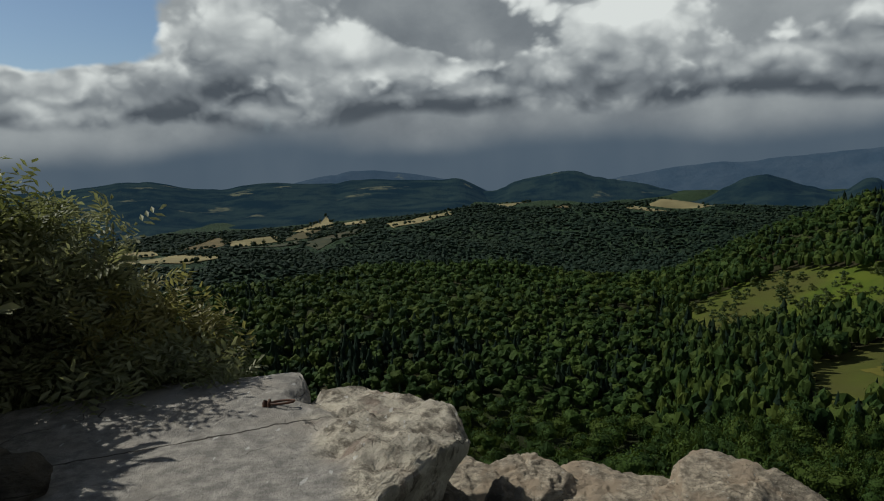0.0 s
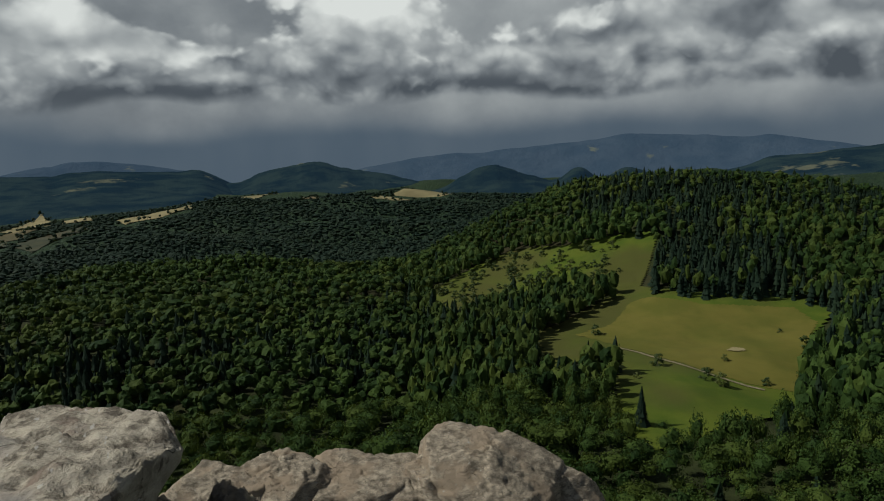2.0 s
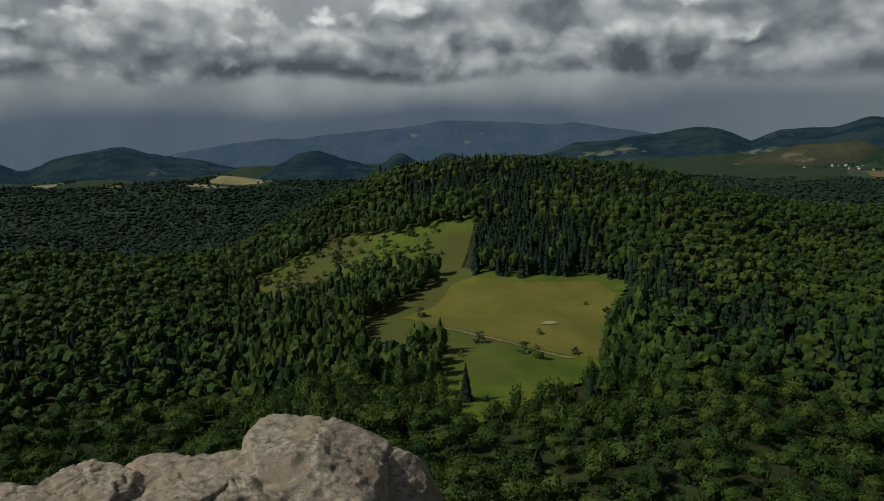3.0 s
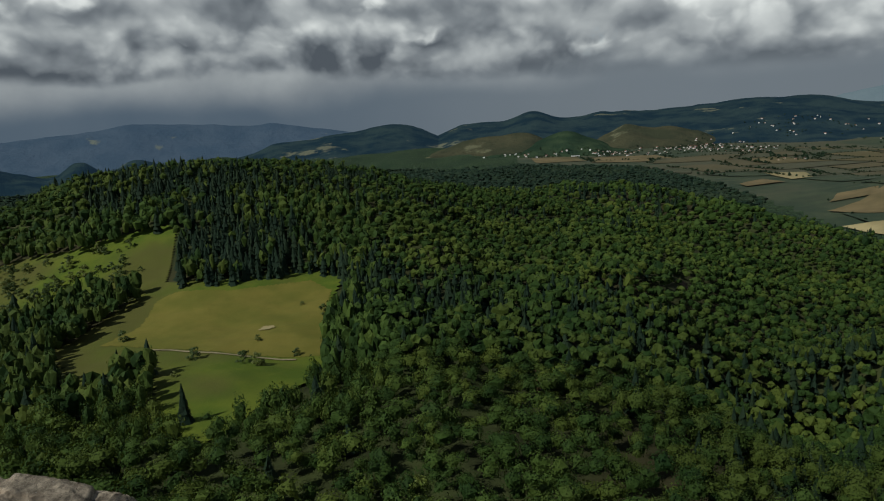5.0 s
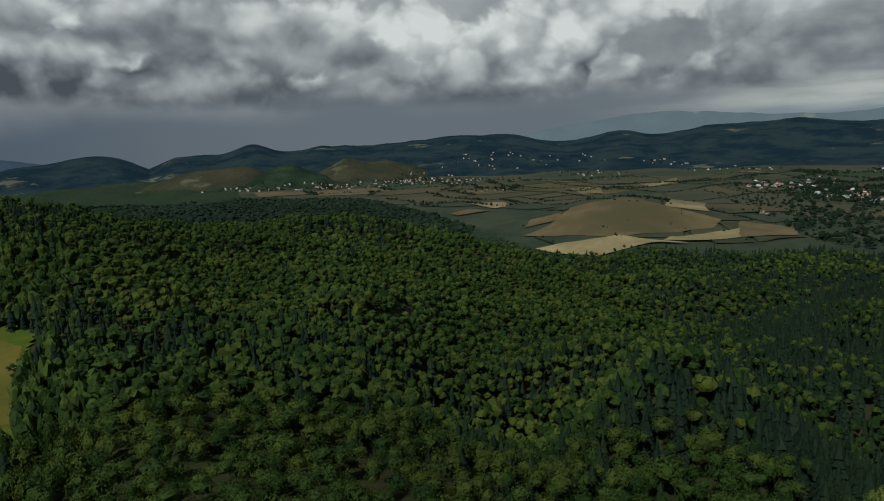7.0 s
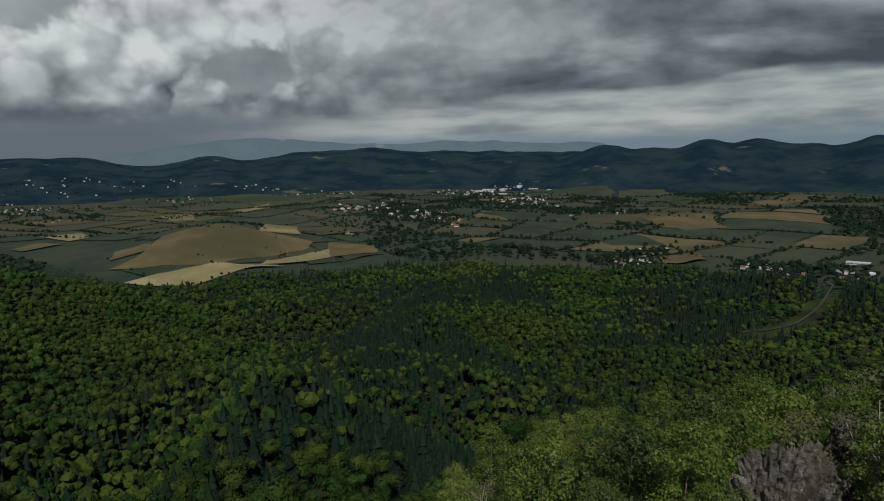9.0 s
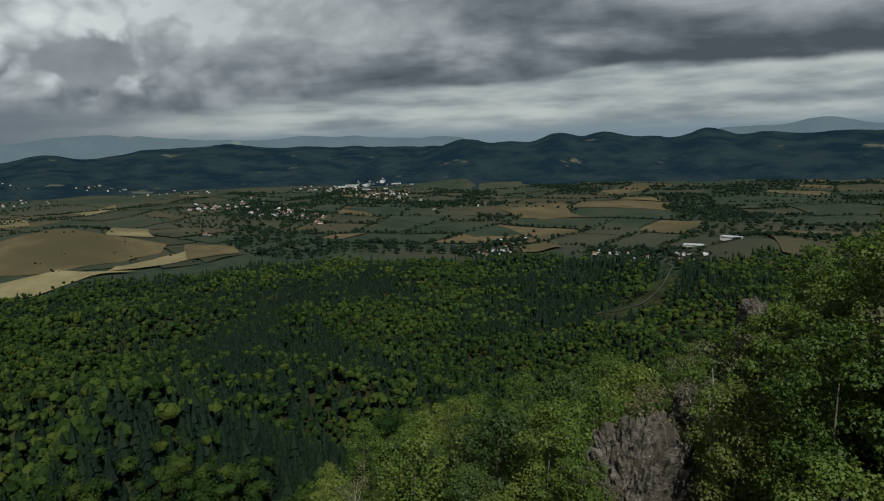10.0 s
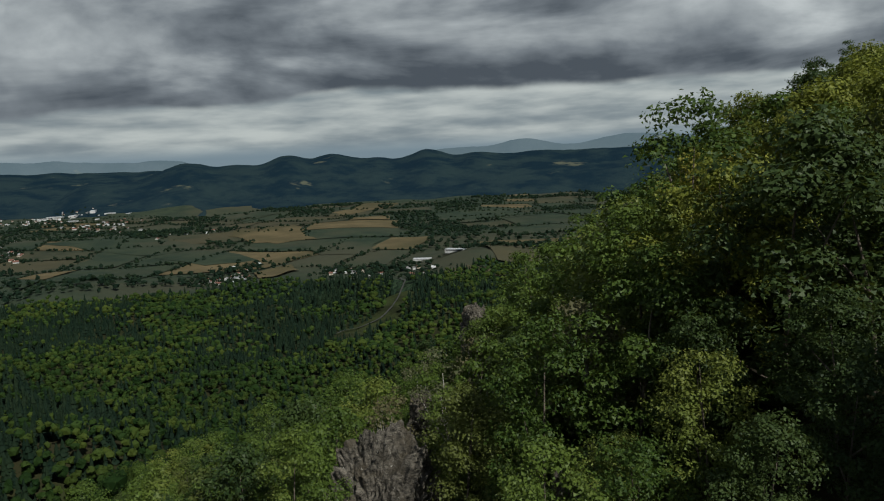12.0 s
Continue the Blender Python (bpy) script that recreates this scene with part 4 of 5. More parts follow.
CRAG = "large pale grey crag standing out of the woods below the cliff"
for az, r, top, size, seed in ((-1.2, 27.5, -9.9, (6.0, 4.8, 7), 21), (-6.4, 27.5, -9.8, (6.2, 5.0, 7), 22), (-11.6, 27.2, -10.3, (6.8, 5.0, 7), 23),
                               (-17.0, 27, -10.7, (7.0, 5.0, 7), 24), (-24.4, 27.2, -9.6, (7.6, 6.2, 8), 25), (-29.6, 28, -10.9, (5.6, 5.0, 8), 26), (-20.6, 27, -10.3, (5.4, 5, 7), 28)):
    boulder("crag", CRAG, on_ray(az, r, top - 0.85 - size[2] * 0.40), size, seed, "crag_stone", 6, az + seed % 3 * 7 - 7, 0.035, 18, 0.8, 0.15, 0.9)
RED = "craggy red-brown rock outcrop among the bushes"
boulder("outcrop", RED, on_ray(-142.0, 35, -17.6), (6.8, 6.0, 12.0), 37, "crag_red", 6, 30, 0.13, 34, 1.05, 0.55, 0.42)
boulder("outcrop", RED, on_ray(-139.6, 34.5, -19.0), (4.0, 3.4, 9), 34, "crag_red", 5, 0, 0.10, 22, 1.0, 0.4, 0.75)
boulder("outcrop", RED, on_ray(-145.6, 42, -15.0), (2.0, 1.9, 5), 35, "crag_red", 5, 20, 0.10, 16, 1.0, 0.35, 0.6)
boulder("outcrop", RED, on_ray(-150.2, 56, -13.4), (3.2, 2.8, 5.0), 36, "crag_red", 5, 20, 0.13, 16, 1.0, 0.35, 0.6)
boulder("outcrop", "grey rock outcrop among the bushes", on_ray(-158.8, 30, -13.6), (3.2, 2.6, 5), 38, "crag_red", 5, 70, 0.1, 16, 1.0, 0.3, 0.6)


# ---------------------------------------------------------------- trees and bushes that stand alone
def tube(points, radii, sides=6):
    p = np.array([tuple(q) for q in points], float)
    r = np.asarray(radii, float)
    way = np.gradient(p, axis=0)
    way /= np.linalg.norm(way, axis=1, keepdims=True) + 1e-9
    side = np.cross(way, np.array([0.31, 0.95, 0.05]))
    side /= np.linalg.norm(side, axis=1, keepdims=True) + 1e-9
    up = np.cross(way, side)
    a = np.arange(sides) * 2 * math.pi / sides
    v = p[:, None] + r[:, None, None] * (np.cos(a)[None, :, None] * side[:, None] + np.sin(a)[None, :, None] * up[:, None])
    i = np.arange(len(p) - 1)[:, None] * sides + np.arange(sides)[None]
    j = np.arange(len(p) - 1)[:, None] * sides + (np.arange(sides)[None] + 1) % sides
    return v.reshape(-1, 3), np.stack([i, j, j + sides, i + sides], -1).reshape(-1, 4)


def joined(pieces):
    v, f, base = [], [], 0
    for p, q in pieces:
        v.append(p), f.append(q + base)
        base += len(p)
    return np.concatenate(v), np.concatenate(f)


def sprays(mid, facing, size, rng):
    """Small leafy tufts, a triangle each, at the points mid."""
    n = len(mid)
    a = np.cross(facing, rng.normal(size=(n, 3)))
    a /= np.linalg.norm(a, axis=1, keepdims=True) + 1e-9
    b = np.cross(facing, a)
    s = size[:, None]
    p = np.stack([mid - a * s * 0.75 - b * s * 0.5, mid + a * s * 0.75 - b * s * 0.5, mid + b * s], 1).reshape(-1, 3)
    return p, np.arange(3 * n).reshape(-1, 3)


def tree_kind(rng, name, label, leaf_mat, bark_mat, height, width, clumps, leaves, leaf, lean=0.05, limbs=0):
    """A single broadleaf tree: trunk, limbs, and a crown of leafy clumps with gaps. Built at the origin."""
    root = thing(name, label, "tree")
    bend = rng.normal(size=2) * lean * height
    trunk = [Vector((bend[0] * u * u, bend[1] * u * u, height * 0.86 * u - 0.6)) for u in np.linspace(0, 1, 7)]
    mesh_part("trunk", sheet("trunk", *tube(trunk, np.linspace(0.011, 0.002, 7) * height)), bark_mat, root)
    pts = []
    for k in range(clumps):
        u = rng.uniform(-0.06, 1.0)
        a = k * 2.399 + rng.uniform(-0.4, 0.4)
        shape = math.sin(math.pi * min(0.97, 0.21 + 0.77 * u)) ** 0.6
        rad = width * 0.5 * shape * rng.uniform(0.3, 0.92)
        c = Vector((bend[0] * u + rad * math.cos(a), bend[1] * u + rad * math.sin(a), height * (0.08 + 0.86 * u)))
        if k < limbs:
            s = trunk[min(6, max(1, int(u * 5)))]
            mesh_part("limb", sheet("limb", *tube([s, s.lerp(c, 0.5) + Vector((0, 0, -0.03 * height)), c], np.array([0.006, 0.004, 0.0015]) * height, 4)), bark_mat, root)
        n = int(leaves * rng.uniform(0.7, 1.3))
        d = rng.normal(size=(n, 3))
        d[:, 2] = d[:, 2] * 0.8 + 0.35
        d /= np.linalg.norm(d, axis=1, keepdims=True)
        far = width * (rng.uniform(0.075, 0.15) if clumps > 60 else rng.uniform(0.11, 0.20)) * rng.uniform(0.45, 1.0, n)
        face = d + 0.5 * rng.normal(size=(n, 3)) + np.array([0, 0, 0.5])
        face /= np.linalg.norm(face, axis=1, keepdims=True)
        pts.append(sprays(np.array(c) + d * far[:, None] * np.array([1, 1, 0.72]), face, leaf * rng.uniform(0.6, 1.3, n), rng))
    v, f = joined(pts)
    mesh_part("crown", sheet("crown", v, f, False), leaf_mat, root)
    return root


def spruce_kind(rng, height, width):
    root = thing("spruce", "dark green spruce with drooping tiers", "tree")
    v, f = tube([Vector((0, 0, -0.6)), Vector((0, 0, height * 0.5)), Vector((0, 0, height * 0.98))], np.array([0.02, 0.012, 0.002]) * height)
    mesh_part("trunk", sheet("trunk", v, f), "bark", root)
    p, t = crown_spruce(rng, 900, 0.035)
    p = p * np.array([width / 0.42, width / 0.42, height])
    mesh_part("crown", sheet("crown", p, t, False), "leaf_conifer", root)
    return root


def near_trees():
    rng = np.random.default_rng(19)
    green = "leafy green broadleaf tree on the slope"
    shady = "dark green dense broadleaf tree on the slope"
    birch = "sparse grey-green birch with pale bent stems"
    stock = [tree_kind(rng, "tree", green, "leaf_tree", "bark", 10, rng.uniform(6.2, 7.8), 84, 136, 0.098, 0.05, 3) for _ in range(3)]
    stock += [tree_kind(rng, "tree", shady, "leaf_shade", "bark", 10, rng.uniform(6.5, 8), 84, 136, 0.098, 0.05, 3) for _ in range(2)]
    stock += [tree_kind(rng, "tree", green, "leaf_tree", "bark", 10, rng.uniform(6.2, 7.8), 40, 90, 0.16) for _ in range(4)]
    stock += [tree_kind(rng, "tree", shady, "leaf_shade", "bark", 10, rng.uniform(6.2, 7.8), 40, 90, 0.16) for _ in range(3)]
    stock += [tree_kind(rng, "birch", birch, "leaf_grey", "bark_pale", 10, 5.0, 30, 60, 0.12, 0.10, 9) for _ in range(3)]
    stock += [spruce_kind(rng, 10, 3.8), spruce_kind(rng, 10, 4.2)]
    stock += [tree_kind(rng, "tree", "yellow-green leafy broadleaf tree on the slope", "leaf_gold", "bark", 10, rng.uniform(6.2, 7.8), 84, 136, 0.098, 0.05, 3) for _ in range(2)]
    rng = np.random.default_rng(101)
    stock += [tree_kind(rng, "shrub", "round green shrub in the open meadow", "leaf_shade", "bark", 10, 10.0, 14, 55, 0.55) for _ in range(3)]
    FINE, FINE_SHADE, PLAIN, SHADE, BIRCH, FIR = (0, 3), (3, 2), (5, 4), (9, 3), (12, 3), (15, 2)
    GOLD, SHRUB = (17, 2), (19, 3)
    first = {k: True for k in range(len(stock))}

    def of(kind, n):
        return kind[0] + n % kind[1]

    def put(k, az, r, height, base=10.0, turn=None, sink=0.0):
        x, y = -r * math.sin(radians(az)), r * math.cos(radians(az))
        m = pose(x, y, float(ground_z(x, y)) - sink, 0, 0, rng.uniform(0, 360) if turn is None else turn)
        s = height / base
        if first[k]:
            ob, first[k] = stock[k], False
            ob.matrix_basis = m
        else:
            ob = copy_thing(stock[k], m)
        ob.scale = (s * rng.uniform(0.9, 1.15), s * rng.uniform(0.9, 1.15), s)
        return ob

    # how high the tree tops reach (degrees above the eye), by direction
    turn = (-185, -180, -176, -172, -168, -164, -160, -155, -150, -147, -141, -134, -125, -115, -109, -101, -90)
    tops = (7, 6.6, 6.8, 4.2, 3.2, -0.5, -3.5, -5.4, -9.5, -13, -15.5, -17, -19.6, -20.4, -20.8, -23, -24)
    n = 0
    for k in range(5200):
        az, r = rng.uniform(-192, -88), math.sqrt(rng.uniform(29 ** 2, 114 ** 2))
        if k < 1500:
            az, r = rng.uniform(-190, -128), math.sqrt(rng.uniform(29 ** 2, 66 ** 2))
        if k < 420:
            az, r = rng.uniform(-190, -149), math.sqrt(rng.uniform(18.5 ** 2, 31 ** 2))
        if r > np.interp(az, TURN, NEAR_END) + 22:
            continue
        if r < 29 and -153 < az < -137 or -147 < az < -137 and r < 38 or -161 < az < -156.6 and r < 32.5 or -147.4 < az < -143.6 and r < 44:
            continue
        x, y = -r * math.sin(radians(az)), r * math.cos(radians(az))
        gap = 2.3 + 0.024 * r
        if any((x - a) ** 2 + (y - b) ** 2 < gap * gap for a, b in SPOTS):
            continue
        z = float(ground_z(x, y))
        half = math.degrees(2.6 / r)
        top = min(float(np.interp(az + d, turn, tops)) for d in (-half, 0, half))
        h = min(rng.uniform(6, 9.5) + 3.5 * float(smooth(-az, 150, 170)), EYE + r * math.tan(radians(top + rng.uniform(-1.4, 0.3))) - z)
        if h < 2.8:
            continue
        SPOTS.append((x, y))
        pick = rng.uniform()
        close = r < 41
        if r < 29:
            h = min(h, rng.uniform(4.5, 7.0))
        if az < -166:
            # leaf colour carries the light here: shade kinds at the foot, gold above
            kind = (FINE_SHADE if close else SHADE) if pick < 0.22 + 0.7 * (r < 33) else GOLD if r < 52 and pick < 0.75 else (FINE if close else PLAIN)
        else:
            kind = (FINE if close else PLAIN) if pick < 0.78 else (FINE_SHADE if close else SHADE) if pick < 0.93 else BIRCH
        put(of(kind, n), az, r, h)
        n += 1
        if n > 225:
            break
    # the first ranks of the woods under the cliff
    m = n
    for k in range(1500):
        az, r = rng.uniform(-100, 36), math.sqrt(rng.uniform(74 ** 2, 114 ** 2))
        x, y = -r * math.sin(radians(az)), r * math.cos(radians(az))
        if any((x - a) ** 2 + (y - b) ** 2 < 4.4 ** 2 for a, b in SPOTS):
            continue
        SPOTS.append((x, y))
        pick = rng.uniform()
        kind = PLAIN if pick < 0.55 else SHADE if pick < 0.86 else FIR
        put(of(kind, n), az, r, rng.uniform(8, 12) + (2 if kind is FIR else 0))
        n += 1
        if n > m + 40:
            break
    for az, r, h in ((-149.3, 50, 8.0), (-151, 47, 7.0), (-159.6, 34, 8.5), (-161.5, 33, 7.5), (-146.4, 46, 5.5)):
        put(of(BIRCH, n), az, r, h)
        n += 1
    for az, r, h in ((-148.4, 52, 6.0), (-150.7, 53, 7.5), (-149.5, 50, 5.5), (-147.6, 49, 5.0), (-152, 50, 8), (-146.6, 41, 5), (-144.4, 46, 6), (-143, 47, 6), (-166.8, 40, 14.0), (-165.2, 38, 10)):
        put(of(FINE, n), az, r, h)
        n += 1
    # unseen trees added past the last view, as the woods go on, to shade the slope's foot
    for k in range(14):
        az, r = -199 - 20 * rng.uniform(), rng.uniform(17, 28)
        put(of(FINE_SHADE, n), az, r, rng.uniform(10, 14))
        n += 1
    # trees and shrubs on the meadow
    put(16, -36.8, 176, 11)
    for az, r, h in ((-43.1, 236, 3.2), (-48.6, 262, 5.0), (-38, 224, 5.0), (-36.4, 209, 2.6), (-41.9, 215.5, 4.8), (-42.9, 212, 5.0), (-46.1, 221, 3.4), (-46.9, 276, 2.4),
                     (-26.2, 376, 5), (-33.7, 334, 5), (-35, 345, 3), (-34.6, 318, 4), (-29.3, 352, 6), (-24.6, 345, 5), (-22.4, 330, 6), (-21.5, 350, 5), (-27.4, 388, 5), (-33.1, 262, 5)):
        put(of(SHRUB, n), az, r, h)
        n += 1
    for k in range(260):
        az, r = rng.uniform(-35, -20), rng.uniform(310, 400)
        x, y = polar(az, r)
        if inside(x, y, GLADE) and rng.uniform() < 0.5:
            put(of(SHRUB, n), az, r, rng.uniform(2.5, 6.5))
            n += 1


SPOTS = []
near_trees()


def undergrowth():
    """Bushes that close the slope between the trees."""
    rng = np.random.default_rng(29)
    x, y = plant(0, -194, 30, 84, 2.5, rng)
    az, r = np.degrees(np.arctan2(-x, y)), np.hypot(x, y)
    az = np.where(az > 100, az - 360, az)
    keep = (az < -90) & ~((az > -147) & (az < -137.5) & (r < 37)) & ~((az > -161) & (az < -156.6) & (r < 31))
    x, y = x[keep], y[keep]
    w = rng.uniform(2.6, 4.6, len(x))
    h = w * rng.uniform(0.7, 1.05, len(x))
    p = np.stack([x, y, ground_z(x, y) - 0.25 * h, w, h], 1)
    scatter("undergrowth", "dense green bushes covering the slope under the trees", "leaf_near", p, [crown_round(rng, 210, 0.040, 1, 0.6) for _ in range(10)], rng, "bushes")


undergrowth()


def dry_trees():
    """Standing dead stems and one rust-coloured tree in the woods."""
    rng = np.random.default_rng(5)
    for az, r, h in ((-63.5, 96, 13.5), (-61.2, 94, 12.0), (-78.5, 100, 12.5)):
        root = thing("dead_tree", "bare bleached dead tree stem", "tree", at(az, r))
        pieces = [tube([Vector((0, 0, -1)), Vector((0.2, 0.1, h * 0.5)), Vector((0.1, 0.3, h))], [0.2, 0.13, 0.03])]
        mesh_part("trunk", sheet("trunk", *pieces[0]), "bark_pale", root)
        for k in range(7):
            z, a = h * rng.uniform(0.5, 0.95), rng.uniform(0, 6.28)
            tip = Vector((math.cos(a) * 1.2, math.sin(a) * 1.2, z + rng.uniform(0.3, 1.0)))
            mesh_part("branch", sheet("branch", *tube([Vector((0.12, 0.15, z)), tip * 0.6 + Vector((0, 0, z * 0.4)), tip], [0.05, 0.03, 0.01], 4)), "bark_pale", root)
    t = tree_kind(rng, "tree", "rust-brown dying tree in green woodland", "leaf_red", "bark", 11, 4.2, 18, 60, 0.22)
    t.location = at(-66.8, 187)


dry_trees()


# ---------------------------------------------------------------- rowan bushes by the slab
def frond(rng):
    """A feathered leaf of narrow leaflets, about 16 cm long."""
    pts, tris = [], []
    n = 4
    for k in range(n):
        u = 0.02 + 0.032 * k
        for s in ((-1, 1) if k < n - 1 else (0,)):
            tip = np.array([u + 0.028 if s else u + 0.05, s * 0.052, -0.012])
            a = np.array([u, 0, 0])
            b = (a + tip) / 2 + np.array([-0.011, 0.003 if s else -0.011, 0.004])
            c = (a + tip) / 2 + np.array([0.011, -0.003 if s else 0.011, 0.004])
            i = len(pts)
            pts += [a, b, tip, c]
            tris += [(i, i + 3, i + 2), (i, i + 2, i + 1)]
    return np.array(pts), np.array(tris)


def rowan_bush(label, stems, leaves, seed, big=1.0):
    """stems: foot and tip of each main stem; leaves stand along their upper parts and side twigs."""
    rng = np.random.default_rng(seed)
    x, y, z = stems[0][0]
    root = thing("rowan_bush", label, "bush", (x, y, z))
    fp, ft = frond(rng)
    all_p, all_t = [], []
    for foot, tip in stems:
        a, b = Vector(foot) - root.location, Vector(tip) - root.location
        swing = Vector(rng.normal(size=3) * 0.12 * (b - a).length)
        line = [a, a.lerp(b, 0.35) + swing * 0.7, a.lerp(b, 0.7) + swing, b]
        mesh_part("stem", sheet("stem", *tube(line, [0.010, 0.008, 0.005, 0.002], 5)), "bark", root)
        twigs = []
        for k in range(9):
            u = rng.uniform(0.25, 0.98)
            s = line[0].lerp(line[1], u / 0.35) if u < 0.35 else line[1].lerp(line[2], (u - 0.35) / 0.35) if u < 0.7 else line[2].lerp(line[3], (u - 0.7) / 0.3)
            e = s + Vector((rng.normal() * 0.2, rng.normal() * 0.2, rng.uniform(0.02, 0.22)))
            twigs.append((s, e))
        v, f = joined([tube([s, s.lerp(e, 0.5) + Vector((0, 0, 0.02)), e], [0.003, 0.0025, 0.0015], 4) for s, e in twigs])
        tagged(mesh_part("twigs", sheet("twigs", v, f), "bark", root), kind="stuff")
        for k in range(leaves):
            s, e = twigs[rng.integers(0, len(twigs))]
            p = s.lerp(e, rng.uniform(0.1, 1.1)) + Vector(rng.normal(size=3) * 0.035)
            size = rng.uniform(1.0, 1.75) * big
            turn = Euler((rng.normal() * 0.6, rng.normal() * 0.6 - 0.2, rng.uniform(0, 6.28))).to_matrix()
            all_p.append(fp @ np.array(turn).T * size + np.array(p))
            all_t.append(ft + (len(all_p) - 1) * len(fp))
    me = sheet("leaves", np.concatenate(all_p), np.concatenate(all_t), False)
    mesh_part("leaves", me, "leaf_rowan", root)


def rowans():
    rng = np.random.default_rng(23)

    def clump(label, az0, az1, r0, r1, top0, top1, count, leaves, seed, low=-0.5, big=1.0):
        stems = []
        for k in range(count):
            u = (k + 0.5) / count
            az, r = az0 + (az1 - az0) * u, rng.uniform(r0, r1)
            foot = on_ray(az + rng.normal() * 0.6, r, low)
            tip = on_ray(az + rng.normal() * 0.8, r + rng.normal() * 0.25, top0 + (top1 - top0) * u - abs(rng.normal()) * 0.22)
            stems.append((tuple(foot), tuple(tip)))
        rowan_bush(label, stems, leaves, seed, big)

    wild = "olive-green rowan bush with feathered leaves beside the slab"
    clump(wild, 34, 30.2, 6.2, 7.0, 1.75, 1.7, 11, 84, 41, -0.5, 1.15)
    clump(wild, 31, 26.2, 5.9, 6.8, 0.95, 1.35, 12, 76, 42, -0.5, 1.15)
    clump(wild, 27.6, 25.6, 6.1, 6.5, 1.45, 1.25, 6, 90, 43, -0.5, 1.1)
    clump(wild, 31.5, 24.5, 5.6, 6.2, 0.30, 0.55, 13, 70, 44, -0.5, 1.15)
    clump(wild, 25.5, 20.2, 5.9, 6.6, 0.75, 0.5, 12, 66, 45, -0.5, 1.15)
    clump(wild, 24.5, 20.0, 5.7, 6.0, 0.30, 0.15, 10, 60, 46, -0.5, 1.1)
    clump("small pale green rowan sprig at the rim of the slab", 19.3, 17.8, 5.85, 6.1, 0.05, 0.15, 4, 34, 47, -0.4)
    # added left of the view, with oversized leaves, to throw shade on the slab
    clump("rowan bush added outside the view to shade the slab", 58, 35, 5.4, 6.4, 1.7, 1.4, 20, 300, 48, -0.6, 2.1)
    clump("rowan bush added outside the view to shade the slab", 62, 39, 4.7, 5.4, 1.5, 1.1, 20, 300, 49, -0.3, 2.1)


rowans()


def iron_ring():
    root = thing("iron_ring", "rusty iron ring lying flat, fixed to the slab", "ring", (-1.14, 4.62, 0.055))
    a = np.linspace(0, 2 * math.pi, 25)
    line = [Vector((0.085 * math.cos(t), 0.035 * math.sin(t), 0.012 + 0.006 * math.cos(t))) for t in a]
    mesh_part("ring", sheet("ring", *tube(line, np.full(25, 0.009), 8)), "iron", root)
    b = np.linspace(0, math.pi, 9)
    eye = [Vector((-0.085, 0.022 * math.cos(t), 0.04 * math.sin(t) - 0.012)) for t in b]
    mesh_part("eye_bolt", sheet("eye_bolt", *tube(eye, np.full(9, 0.011), 8)), "iron", root)
    mesh_part("peg", sheet("peg", *tube([Vector((-0.115, 0, -0.03)), Vector((-0.115, 0, 0.012)), Vector((-0.112, 0, 0.026))], [0.02, 0.02, 0.014], 8)), "iron", root)


iron_ring()


# ---------------------------------------------------------------- meadow, path and fields
def drape(name, label, mat, corners, lift, cell, category="meadow"):
    """Open ground inside a polygon of the plan, laid on the land."""
    c = np.array([polar(a, r) for a, r in corners])
    lo, hi = c.min(0) - cell, c.max(0) + cell
    gx, gy = np.arange(lo[0], hi[0], cell), np.arange(lo[1], hi[1], cell)
    x, y = np.meshgrid(gx, gy)
    q = grid_quads(*x.shape)
    mx, my = x.ravel()[q].mean(1), y.ravel()[q].mean(1)
    q = q[inside(mx, my, corners)]
    used, back = np.unique(q, return_inverse=True)
    x, y = x.ravel()[used], y.ravel()[used]
    ob = mesh_part(name, sheet(name, np.stack([x, y, ground_z(x, y) + lift], 1), back.reshape(-1, 4)), mat)
    return tagged(ob, label, category, kind="structure")


drape("meadow", "green meadow clearing in the woods", "meadow", [(a, r + (12 if r > 250 else -14)) for a, r in MEADOW], 0.8, 2.0)
drape("meadow", "green glade dotted with shrubs", "meadow", [(a, r + (12 if r > 350 else -14)) for a, r in GLADE], 0.85, 2.0)
drape("hay_meadow", "dry yellow-green mown meadow", "hay",
      [(-34.4, 275), (-31.5, 262), (-33.5, 252), (-34.8, 245), (-36.5, 239), (-39, 230.5), (-41.9, 223), (-44.6, 219.5), (-48.2, 219), (-48.5, 258), (-49.4, 290), (-47.8, 303), (-41.7, 296), (-37.2, 304), (-35.8, 300)], 0.92, 1.0)
drape("bare_patch", "small pale bare patch in the meadow", "field_straw", [(-43.2, 248), (-43.9, 247.2), (-44.6, 249), (-44.4, 251.5), (-43.6, 252)], 1.25, 0.5)


def strip(name, label, mat, line, width, lift, category):
    """A path or road along a line of the plan, given by direction and distance."""
    p = np.array([polar(a, r) for a, r in line])
    s = np.r_[0, np.cumsum(np.hypot(*np.diff(p, axis=0).T))]
    u = np.linspace(0, s[-1], max(12, int(s[-1] / (4 + width))))
    x, y = np.interp(u, s, p[:, 0]), np.interp(u, s, p[:, 1])
    tx, ty = np.gradient(x), np.gradient(y)
    k = np.hypot(tx, ty)
    nx, ny = -ty / k, tx / k
    cols = [(x + nx * o * width, y + ny * o * width) for o in (-0.5, 0.0, 0.5)]
    v = np.stack([np.stack([a, b, land_z(a, b) + lift], 1) for a, b in cols], 1).reshape(-1, 3)
    ob = mesh_part(name, sheet(name, v, grid_quads(len(u), 3)), mat)
    return tagged(ob, label, category, kind="structure")


